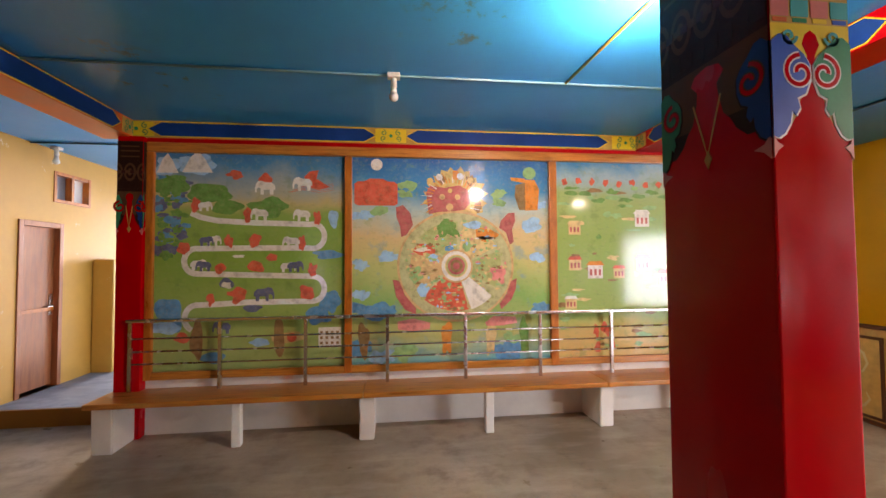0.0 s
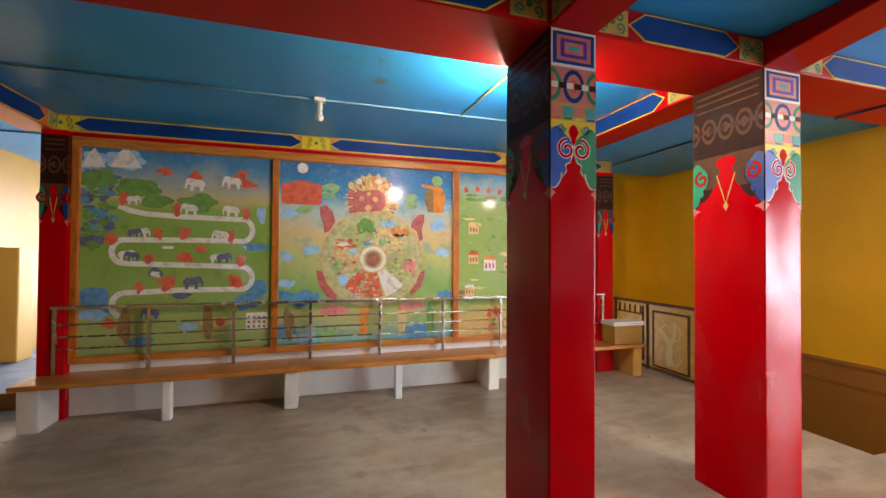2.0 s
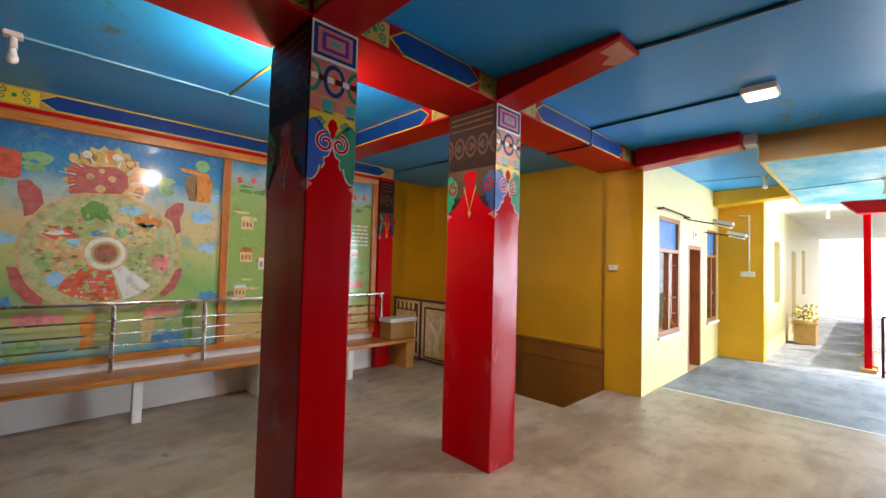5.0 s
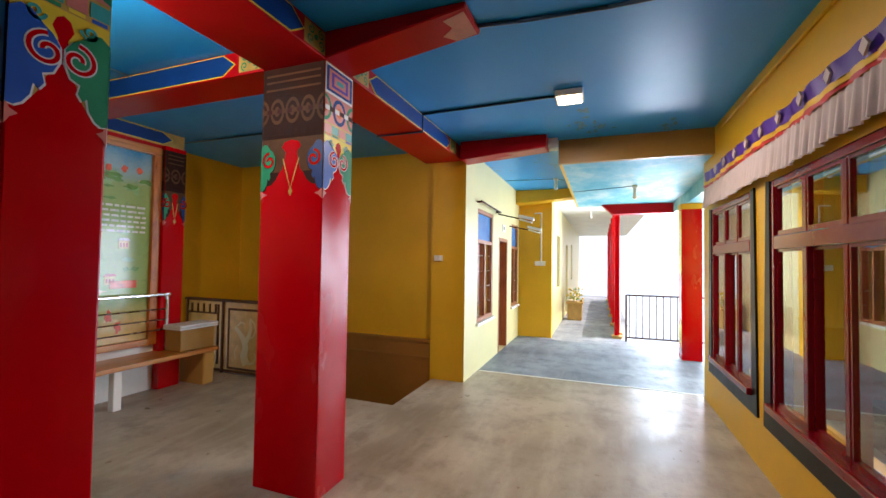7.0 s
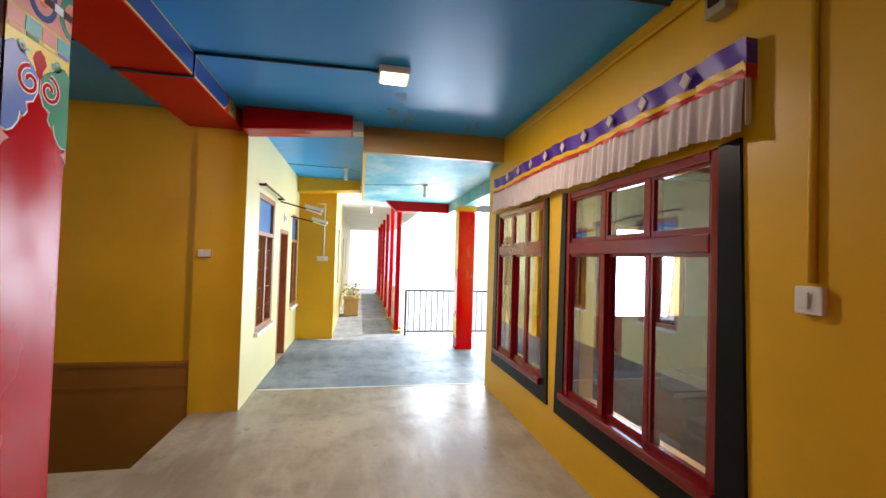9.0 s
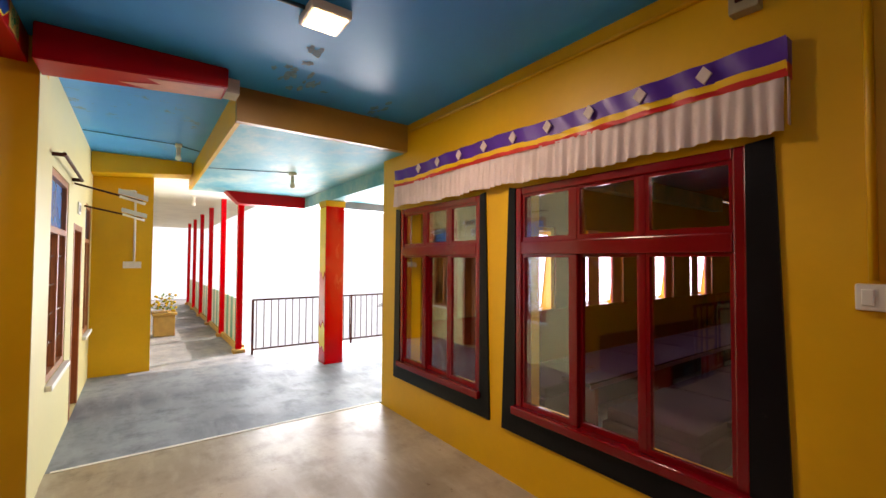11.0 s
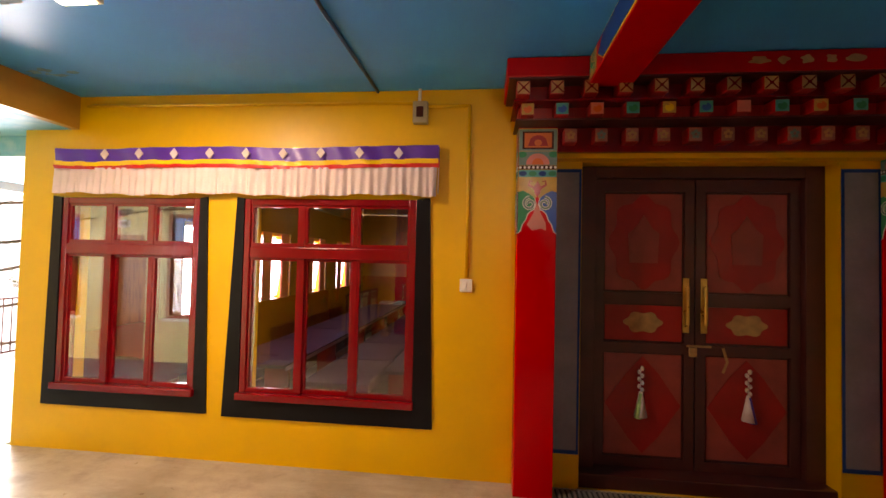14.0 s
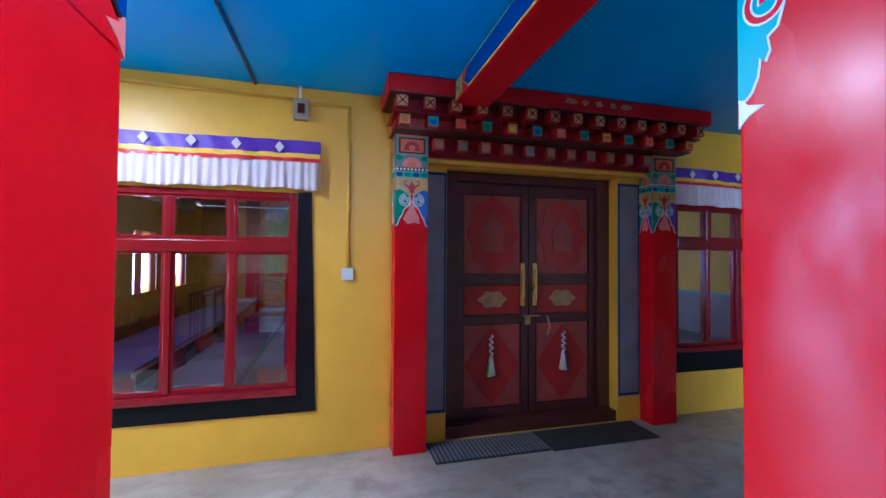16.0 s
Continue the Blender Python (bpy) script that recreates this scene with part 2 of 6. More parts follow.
M["rubber"] = paint("dark_rubber_mat", (0.030, 0.027, 0.024), 0.75, 0.3, 20.0, 0.4)
M["ribgrey"] = paint("worn_grey_rubber_rib", (0.17, 0.16, 0.155), 0.6, 0.35, 9.0, 0.2)
M["boxgrey"] = paint("dusty_breaker_box_plastic", (0.34, 0.29, 0.19), 0.5, 0.2, 9.0, 0.08)
M["glass"] = glass("window_glass")
M["bluefilm"] = paint("blue_window_film", (0.05, 0.22, 0.50), 0.2, 0.12, 3.0, 0.02)
M["bulb"] = paint("frosted_bulb_glass", (0.85, 0.83, 0.78), 0.2, 0.03, 8.0, 0.01)
M["lampface"] = glow("lit_lamp_diffuser", (1.0, 0.78, 0.46), 5)
M["curtain"] = paint("pink_curtain", (0.70, 0.22, 0.22), 0.7, 0.12, 6.0, 0.1)
M["cushion"] = paint("maroon_seat_cloth", (0.034, 0.004, 0.032), 0.85, 0.25, 10.0, 0.2, spec=0.1)
M["hallwood"] = wood("dark_orange_hall_panelling", (0.20, 0.075, 0.012), (0.10, 0.03, 0.006), 0.4, (8, 8, 1.2))
M["dullrose"] = paint("dull_rose_carving_paint", (0.36, 0.13, 0.09), 0.45, 0.4, 22.0, 0.3)
M["dullteal"] = paint("dull_grey_teal_paint", (0.13, 0.24, 0.22), 0.4, 0.25, 9.0, 0.1)
M["oldgilt"] = paint("faded_gilt_paint", (0.46, 0.27, 0.10), 0.45, 0.35, 14.0, 0.2)
M["relief"] = paint("pale_gilt_relief_paint", (0.62, 0.40, 0.11), 0.4, 0.25, 9.0, 0.15)
M["tableedge"] = paint("dull_lilac_edging", (0.34, 0.20, 0.30), 0.8, 0.2, 9.0, 0.1, spec=0.2)
M["carpet"] = paint("magenta_carpet", (0.26, 0.02, 0.13), 0.85, 0.25, 16.0, 0.3)
M["ground"] = paint("hillside_ground", (0.16, 0.17, 0.10), 0.9, 0.35, 0.02, 0.2)
M["leaf"] = paint("needle_foliage", (0.075, 0.10, 0.045), 0.6, 0.35, 3.0, 0.2)
M["bark"] = paint("bark", (0.12, 0.08, 0.05), 0.8, 0.3, 9.0, 0.4)
M["terracotta"] = paint("ochre_planter_paint", (0.52, 0.32, 0.10), 0.6, 0.25, 6.0, 0.2)
M["flower"] = paint("yellow_blossom", (0.80, 0.55, 0.04), 0.6, 0.2, 12.0, 0.1)
# Dull browns: shade painted into the column heads' dim sides; tanline also colours rails.
M["tan"] = paint("shaded_ornament_tan", (0.034, 0.011, 0.006), 0.6, 0.3, 7.0, 0.1, spec=0.12)
M["tanline"] = paint("shaded_ring_and_rail_tan", (0.11, 0.05, 0.022), 0.6, 0.3, 7.0, 0.1, spec=0.12)
M["faded"] = paint("faded_red_paint", (0.60, 0.22, 0.13), 0.5, 0.3, 6.0, 0.15)
M["flake"] = paint("flaking_grey_plaster", (0.16, 0.32, 0.44), 0.7, 0.5, 14.0, 0.4)
M["bulblit"] = glow("lit_bulb_glass", (1.0, 0.90, 0.74), 30)
M["grey"] = paint("grey_blue_door_side_panel", (0.20, 0.19, 0.22), 0.35, 0.25, 4.0, 0.1)


# ---- building helpers ----
def box(bm, x0, y0, z0, x1, y1, z1, bevel=0.0):
    made = bmesh.ops.create_cube(bm, size=1)
    vs = made["verts"]
    c = Vector(((x0 + x1) / 2, (y0 + y1) / 2, (z0 + z1) / 2))
    s = (abs(x1 - x0), abs(y1 - y0), abs(z1 - z0))
    for v in vs:
        v.co = Vector((v.co.x * s[0], v.co.y * s[1], v.co.z * s[2])) + c
    if bevel:
        es = list({e for v in vs for e in v.link_edges})
        bmesh.ops.bevel(bm, geom=es, offset=min(bevel, min(s) * 0.4), segments=2, affect="EDGES", profile=0.6)
    return bm


def tube(bm, a, b, r, n=10, r2=None):
    a, b = Vector(a), Vector(b)
    d = b - a
    m = Matrix.Translation((a + b) / 2) @ d.to_track_quat("Z", "Y").to_matrix().to_4x4()
    bmesh.ops.create_cone(bm, cap_ends=True, segments=n, radius1=r, radius2=r if r2 is None else r2, depth=d.length, matrix=m)
    return bm


def ball(bm, c, r, sx=1, sy=1, sz=1, n=12):
    m = Matrix.Translation(c) @ Matrix.Diagonal((sx, sy, sz, 1))
    bmesh.ops.create_uvsphere(bm, u_segments=n, v_segments=max(6, n // 2 + 2), radius=r, matrix=m)
    return bm


def B():
    return bmesh.new()


def mesh_of(name, bm, mat, smooth=False):
    me = bpy.data.meshes.new(name)
    bmesh.ops.recalc_face_normals(bm, faces=bm.faces)
    bm.to_mesh(me)
    bm.free()
    me.materials.append(M[mat] if isinstance(mat, str) else mat)
    if smooth:
        for p in me.polygons:
            p.use_smooth = True
    return me


def part(name, bm, mat, parent, label="", smooth=False):
    ob = new(name, mesh_of(name, bm, mat, smooth))
    ob.parent = parent
    if label:
        ob["label"] = label
    return ob


def thing(name, label, category, group="", at=(0, 0, 0)):
    ob = new(name)
    ob.location = at
    return tagged(ob, label, category, group)


def solid(name, bm, mat, label, category="", kind="structure", group="", smooth=False):
    return tagged(new(name, mesh_of(name, bm, mat, smooth)), label, category, group, kind)


class Face:
    """A flat face: origin, direction across it (u), up (v = z), and outward normal."""

    def __init__(self, o, u, n):
        self.o, self.u, self.n = Vector(o), Vector(u).normalized(), Vector(n).normalized()

    def p(self, u, v, d=0.0):
        return self.o + self.u * u + Vector((0, 0, v)) + self.n * d


def plate(bm, f, pts, lift=0.002, base=0.0):
    """A thin painted layer or cut board on a face, with its outline in (u, v)."""
    top = [bm.verts.new(f.p(u, v, lift)) for u, v in pts]
    low = [bm.verts.new(f.p(u, v, base)) for u, v in pts]
    bm.faces.new(top)
    n = len(pts)
    for i in range(n):
        bm.faces.new((top[i], low[i], low[(i + 1) % n], top[(i + 1) % n]))
    return bm


def sheet(bm, f, pts, lift):
    bm.faces.new([bm.verts.new(f.p(u, v, lift)) for u, v in pts])
    return bm


def rect(u0, v0, u1, v1):
    return [(u0, v0), (u1, v0), (u1, v1), (u0, v1)]


def oval(cu, cv, ru, rv, n=20, a0=0.0, a1=360.0):
    full = abs(a1 - a0) >= 359.9
    k = n if full else n + 1
    return [(cu + ru * math.cos(radians(a0 + (a1 - a0) * i / n)), cv + rv * math.sin(radians(a0 + (a1 - a0) * i / n))) for i in range(k)]


def stroke(bm, f, pts, width, lift=0.002, taper=None):
    """A brush line of even width along a polyline in (u, v)."""
    ln, rn = [], []
    for i, (u, v) in enumerate(pts):
        a, b = pts[max(0, i - 1)], pts[min(len(pts) - 1, i + 1)]
        du, dv = b[0] - a[0], b[1] - a[1]
        k = math.hypot(du, dv) or 1
        w = width * (1 if taper is None else 1 + (taper - 1) * i / (len(pts) - 1)) / 2
        ln.append(bm.verts.new(f.p(u - dv / k * w, v + du / k * w, lift)))
        rn.append(bm.verts.new(f.p(u + dv / k * w, v - du / k * w, lift)))
    for i in range(len(pts) - 1):
        bm.faces.new((rn[i], rn[i + 1], ln[i + 1], ln[i]))
    return bm


def spiral(cu, cv, r, turns, start, hand=1, n=26):
    out = []
    for i in range(n + 1):
        k = i / n
        a = radians(start) + hand * k * turns * 2 * math.pi
        out.append((cu + r * (1 - 0.8 * k) * math.cos(a), cv + r * (1 - 0.8 * k) * math.sin(a)))
    return out


def wall_with_openings(name, axis, at0, at1, s0, s1, z0, z1, openings, mat, label):
    """A wall between at0 and at1 across its axis, from s0 to s1 along it, with openings (s0, s1, z0, z1) cut through."""
    ss = sorted({s0, s1, *[o[0] for o in openings], *[o[1] for o in openings]})
    zs = sorted({z0, z1, *[o[2] for o in openings], *[o[3] for o in openings]})
    inside = lambda s, z: any(o[0] < s < o[1] and o[2] < z < o[3] for o in openings)
    solidat = lambda i, j: 0 <= i < len(ss) - 1 and 0 <= j < len(zs) - 1 and not inside((ss[i] + ss[i + 1]) / 2, (zs[j] + zs[j + 1]) / 2)
    P = (lambda s, a, z: (s, a, z)) if axis == "y" else (lambda s, a, z: (a, s, z))
    bm = B()
    def quad(*q):
        bm.faces.new([bm.verts.new(p) for p in q])
    for i in range(len(ss) - 1):
        for j in range(len(zs) - 1):
            if not solidat(i, j):
                continue
            a, b, c, d = ss[i], ss[i + 1], zs[j], zs[j + 1]
            for at in (at0, at1):
                quad(P(a, at, c), P(b, at, c), P(b, at, d), P(a, at, d))
            for di, dj, s in ((-1, 0, a), (1, 0, b)):
                if not solidat(i + di, j):
                    quad(P(s, at0, c), P(s, at1, c), P(s, at1, d), P(s, at0, d))
            for dj, z in ((-1, c), (1, d)):
                if not solidat(i, j + dj):
                    quad(P(a, at0, z), P(b, at0, z), P(b, at1, z), P(a, at1, z))
    bmesh.ops.remove_doubles(bm, verts=bm.verts, dist=1e-5)
    return solid(name, bm, mat, label, "wall")


# ---- structure ----
CEIL, BEAM, NORTH, SOUTH = 2.87, 2.70, 4.53, -1.20

bm = B()
for x0, y0, x1, y1 in ((-4.2, -1.2, 5.34, 4.6), (5.34, -1.2, 7.0, 1.84), (-4.2, 4.6, -1.24, 4.88), (5.0, 4.6, 5.34, 5.1), (5.34, 3.58, 5.56, 5.1)):
    box(bm, x0, y0, -0.25, x1, y1, 0)
solid("floor", bm, "floor", "worn polished grey-brown cement floor", "floor")
bm = B()
box(bm, 7.0, -9.0, -0.25, 10.45, 1.43, -0.006)
box(bm, 10.45, -0.75, -0.25, 22, 1.0, -0.006)
solid("floor_terrace", bm, "terrace", "pale grey cement terrace floor with damp sheen", "floor")
bm = B()
box(bm, 6.985, -1.2, -0.2, 7.015, 1.4, 0.004)
solid("trim_floor_joint", bm, "plaster", "pale mortar joint across the floor", "joint")
# raised passage floor behind a brown step
bm = B()
box(bm, -4.2, 4.89, -0.2, -1.24, 10, 0.17)
solid("floor_passage", bm, "terrace", "pale grey cement floor of the raised passage", "floor")
bm = B()
box(bm, -4.2, 4.865, 0, -1.5, 4.888, 0.168)
solid("trim_step", bm, "brown", "brown painted step riser", "step")

# walls
bm = B()
box(bm, -1.33, NORTH, -0.2, 5.0, NORTH + 0.3, CEIL)
solid("wall_north", bm, "plaster", "whitewashed wall behind the mural and the bench", "wall")
bm = B()
box(bm, 5.0, 5.1, -2.5, 6.7, 5.3, CEIL)
solid("wall_stair_north", bm, "yellow", "mustard yellow painted wall behind the stair", "wall")
bm = B()
box(bm, 6.44, 1.87, -2.5, 6.7, 5.1, CEIL)
box(bm, 6.38, 1.43, -2.5, 6.7, 1.87, CEIL)
solid("wall_east", bm, "yellow", "mustard yellow painted stair wall", "wall")
bm = B()
for a in ((6.40, 1.875, -2.4, 6.438, 5.095, 0.44), (6.385, 1.875, 0.44, 6.438, 5.095, 0.475), (6.39, 1.875, 0.235, 6.40, 5.095, 0.262)):
    box(bm, *a)
solid("trim_stair_dado", bm, "brown", "brown painted dado with a moulded top along the stair", "dado")
bm = B()
box(bm, 5.30, 1.8, -2.5, 5.335, 5.1, -0.25)
box(bm, 5.30, 1.79, -2.5, 6.35, 1.835, -0.25)
solid("wall_stairwell", bm, "brown", "brown painted stairwell sides", "wall")
WIN_B, WIN_A, WIN_C = (3.60, 4.96, 0.49, 2.04), (5.33, 6.54, 0.49, 2.04), (-1.24, 0.05, 0.62, 2.10)
DOOR = (0.70, 2.40, 0.0, 2.32)
wall_with_openings("wall_south", "y", SOUTH, SOUTH - 0.24, -4.2, 6.92, -0.2, CEIL, [WIN_B, WIN_A, WIN_C, DOOR], "yellow", "mustard yellow painted prayer-hall wall")
wall_with_openings("wall_hall_east", "x", 6.70, 6.92, -10.2, SOUTH - 0.24, -0.2, CEIL, [(-5.4, -4.5, 0.85, 1.95), (-7.1, -6.2, 0.85, 1.95), (-8.8, -7.9, 0.85, 1.95), (-3.7, -2.8, 0.85, 1.95)], "yellow", "yellow outer wall of the prayer hall")
bm = B()
box(bm, -4.2, -10.2, -0.2, 6.7, -10.0, CEIL)
box(bm, -4.4, -10.0, -0.2, -4.2, SOUTH - 0.24, CEIL)
solid("wall_hall_back", bm, "yellow", "plain yellow walls closing the prayer hall", "wall")
bm = B()
box(bm, -4.4, SOUTH - 0.24, -0.2, -4.2, 4.88, CEIL)
solid("wall_west", bm, "brown", "plain brown end wall", "wall")
PDOOR, PWIN = (5.18, 5.77, 0.17, 2.03), (5.62, 6.2, 2.27, 2.63)
wall_with_openings("wall_passage", "x", -2.95, -2.73, 4.88, 10, -0.2, CEIL, [PDOOR, PWIN], "passage", "pale yellow weathered passage wall")
bm = B()
box(bm, -2.72, 6.25, 0.17, -2.47, 6.55, 1.62, 0.02)
solid("wall_passage_pier", bm, "passage", "short pale yellow pier in the passage", "pier")
bm = B()
box(bm, -4.2, 4.885, 0.17, -2.95, 5.0, CEIL)
box(bm, -4.2, 10.0, 0, -2.95, 10.1, CEIL)
solid("wall_passage_end", bm, "passage", "plain pale yellow return wall", "wall")
CW1, CD, CW2 = (6.93, 7.80, 0.64, 2.19), (8.18, 8.86, -0.006, 1.87), (9.2, 9.85, 0.64, 2.18)
wall_with_openings("wall_corridor", "y", 1.43, 1.66, 6.70, 10.0, -0.2, CEIL, [CW1, CD, CW2], "cream", "pale cream corridor wall with two windows and a door")
bm = B()
box(bm, 6.381, 1.43 - 0.004, 0, 6.74, 1.43, 2.71)
solid("wall_corridor_corner", bm, "cream", "pale cream painted wall corner", "wall")
bm = B()
box(bm, 9.95, 0.78, -0.2, 10.15, 1.66, CEIL)
solid("wall_pier", bm, "yellow", "deep yellow painted pier", "pier")
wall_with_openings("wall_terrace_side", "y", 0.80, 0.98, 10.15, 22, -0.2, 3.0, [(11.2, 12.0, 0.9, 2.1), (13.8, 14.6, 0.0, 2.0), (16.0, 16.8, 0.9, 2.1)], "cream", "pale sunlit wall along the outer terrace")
bm = B()
box(bm, 6.7, 1.7, -0.2, 10.1, 4.0, -0.02)
box(bm, 6.7, 3.9, 0, 10.1, 4.0, CEIL)
box(bm, 10.0, 1.66, 0, 10.1, 3.9, CEIL)
box(bm, -6.0, 4.0, -0.2, -5.9, 10, 3)
solid("wall_back_rooms", bm, "cream", "plain walls of the rooms behind", "wall")

bm = B()
box(bm, 6.662, -9.99, 0.88, 6.699, -8.86, 2.86)
for y0, y1 in ((-7.84, -7.16), (-6.14, -5.46), (-4.44, -3.76), (-2.74, -1.45)):
    box(bm, 6.662, y0, 0.88, 6.699, y1, 2.86)
for y0, y1 in ((-8.86, -7.84), (-7.16, -6.14), (-5.46, -4.44), (-3.76, -2.74)):
    box(bm, 6.662, y0, 2.0, 6.699, y1, 2.86)
box(bm, -4.19, -9.998, 1.1, 6.66, -9.97, 2.86)
solid("wall_hall_lining", bm, "hallwood", "dark orange-brown wooden panelling inside the prayer hall", "panelling")

# ceilings
bm = B()
box(bm, -4.4, SOUTH - 0.24, CEIL, 6.44, 5.3, CEIL + 0.2)
box(bm, 6.44, 0.335, CEIL, 10.3, 1.7, CEIL + 0.2)
box(bm, -4.4, 5.3, CEIL, -1.24, 10, CEIL + 0.2)
solid("ceiling", bm, "ceiling", "glossy turquoise and blue painted ceiling with stains", "ceiling")
bm = B()
box(bm, 6.50, -9.0, 2.60, 10.35, 0.30, 2.9)
solid("ceiling_terrace", bm, "slab", "patchy turquoise and white terrace ceiling slab", "ceiling")
bm = B()
box(bm, 10.32, -1.2, 2.75, 22, 1.0, 2.9)
solid("ceiling_outer_terrace", bm, "plaster", "pale ceiling over the outer terrace", "ceiling")
bm = B()
box(bm, -4.4, -10.2, CEIL + 0.01, 6.7, SOUTH - 0.24, CEIL + 0.2)
box(bm, 6.6, 1.7, CEIL, 10.3, 4.1, CEIL + 0.2)
solid("ceiling_hall", bm, "maroon", "dark painted prayer-hall ceiling", "ceiling")
bm = B()
box(bm, -4.2, -10.0, -0.2, 6.7, SOUTH - 0.24, 0.0)
solid("floor_hall", bm, "terrace", "polished pale floor of the prayer hall", "floor")


def beam_panel(bmy, bmb, f, u0, u1, v0, v1, point):
    """A pointed blue panel with a yellow border on a beam's flank."""
    vm = (v0 + v1) / 2
    out = [(u0, vm), (u0 + point, v0), (u1 - point, v0), (u1, vm), (u1 - point, v1), (u0 + point, v1)]
    b = 0.008
    inn = [(u0 + b * 1.8, vm), (u0 + point + b * .4, v0 + b), (u1 - point - b * .4, v0 + b), (u1 - b * 1.8, vm), (u1 - point - b * .4, v1 - b), (u0 + point + b * .4, v1 - b)]
    plate(bmy, f, out, 0.004)
    plate(bmb, f, inn, 0.006)


def scroll_cluster(bmg, bmo, f, u, v, w, h):
    """Green and gold leaf scrolls at a panel's end."""
    plate(bmo, f, rect(u - w / 2, v - h / 2, u + w / 2, v + h / 2), 0.003)
    for s in (-1, 1):
        for k in (-1, 1):
            stroke(bmg, f, spiral(u + s * w * 0.24, v + k * h * 0.22, h * 0.22, 1.2, 90 * k, s), h * 0.07, 0.006)
    plate(bmg, f, oval(u, v, h * 0.13, h * 0.13, 10), 0.006)


def beam(name, x0, y0, x1, y1, z0, flanks, mat="beamred", label="red painted beam with pointed blue panels edged in yellow"):
    """A beam; flanks: list of (face, panels), each panel (u0, u1)."""
    th = tagged(new(name), label, "beam", "", "structure")
    part("beam_body", box(B(), x0, y0, z0, x1, y1, CEIL - 0.002, 0.008), mat, th)
    for f, panels, floral in flanks:
        y, b, g, o = B(), B(), B(), B()
        h = CEIL - z0
        for u0, u1 in panels:
            beam_panel(y, b, f, u0, u1, 0.008, h - 0.012, 0.11)
        for u in floral:
            scroll_cluster(g, o, f, u, h / 2, 0.20, h * 0.8)
        if panels:
            part("panel_border", y, "lemon", th, "yellow panel border")
            part("panel", b, "blue", th, "deep blue panel")
        else:
            y.free(), b.free()
        if floral:
            part("floral_scroll", g, "green", th, "green leaf scrolls")["kind"] = "stuff"
            part("floral_ground", o, "gold", th, "gold scroll ground")
        else:
            g.free(), o.free()
    return th


CX = {"A": (2.20, 2.465), "B": (3.655, 3.96)}
CY0, CY1 = 1.48, 1.965
# beam along the two columns, in bays
sf = lambda x: Face((x, CY0, BEAM), (1, 0, 0), (0, -1, 0))
nf = lambda x: Face((x, CY1, BEAM), (1, 0, 0), (0, 1, 0))
beam("beam_west_bay", -1.24, CY0, 2.20, CY1, BEAM, [(sf(-1.24), [(0.25, 1.5), (1.75, 3.2)], [0.12, 1.62, 3.32]), (nf(-1.24), [(0.25, 1.5), (1.75, 3.2)], [0.12, 1.62, 3.32])])
beam("beam_column_head", 2.20, CY0, 2.465, CY1, BEAM, [])
beam("beam_middle_bay", 2.465, CY0, 3.655, CY1, BEAM, [(sf(2.465), [(0.2, 0.99)], [0.1, 1.09]), (nf(2.465), [(0.2, 0.99)], [0.1, 1.09])])
beam("beam_column_head", 3.655, CY0, 3.96, CY1, BEAM, [])
beam("beam_east_bay", 3.96, CY0, 6.38, CY1, BEAM, [(sf(3.96), [(0.2, 1.95)], [0.1, 2.06]), (nf(3.96), [(0.2, 1.95)], [0.1, 2.06])])
# cross beams
wf = lambda x, y: Face((x, y, BEAM), (0, 1, 0), (-1, 0, 0))
ef = lambda x, y: Face((x, y, BEAM), (0, 1, 0), (1, 0, 0))
beam("beam_to_door", 2.20, -0.80, 2.465, CY0, BEAM, [(wf(2.20, -0.80), [(0.25, 2.05)], [0.12, 2.16]), (ef(2.465, -0.80), [(0.25, 2.05)], [0.12, 2.16])])


def tapered(bm, x0, x1, ya, za, yb, zb, top, drop=0.0):
    """A cantilevered beam along y whose underside rises from za at ya to zb at yb; drop pushes the whole underside down."""
    vs = [bm.verts.new(p) for p in ((x0, ya, za - drop), (x1, ya, za - drop), (x1, ya, top), (x0, ya, top), (x0, yb, zb - drop), (x1, yb, zb - drop), (x1, yb, top), (x0, yb, top))]
    for q in ((0, 1, 2, 3), (7, 6, 5, 4), (0, 4, 5, 1), (1, 5, 6, 2), (2, 6, 7, 3), (3, 7, 4, 0)):
        bm.faces.new([vs[i] for i in q])
    bmesh.ops.bevel(bm, geom=list(bm.edges), offset=0.006, segments=2, affect="EDGES")
    return bm


def bracket(name, x0, x1, ya, za, yb, zb, label, patch=0.0):
    th = tagged(new(name), label, "beam", "", "structure")
    part("beam_body", tapered(B(), x0, x1, ya, za, yb, zb, CEIL - 0.002), "beamred", th)
    if patch:
        k = patch / (ya - yb)
        bm = B()
        zp = zb + (za - zb) * k
        edge = [(x0 + 0.03, yb + 0.02), (x1 - 0.02, yb + 0.012), (x1 - 0.015, yb + patch * 0.7), (x1 - 0.10, yb + patch), (x0 + 0.14, yb + patch * 0.62), (x0 + 0.05, yb + patch * 0.75)]
        bm.faces.new([bm.verts.new((x, y, zb + (zp - zb) * (y - yb) / patch - 0.003)) for x, y in edge])
        part("worn_patch", bm, "faded", th, "worn pale patch on the underside")


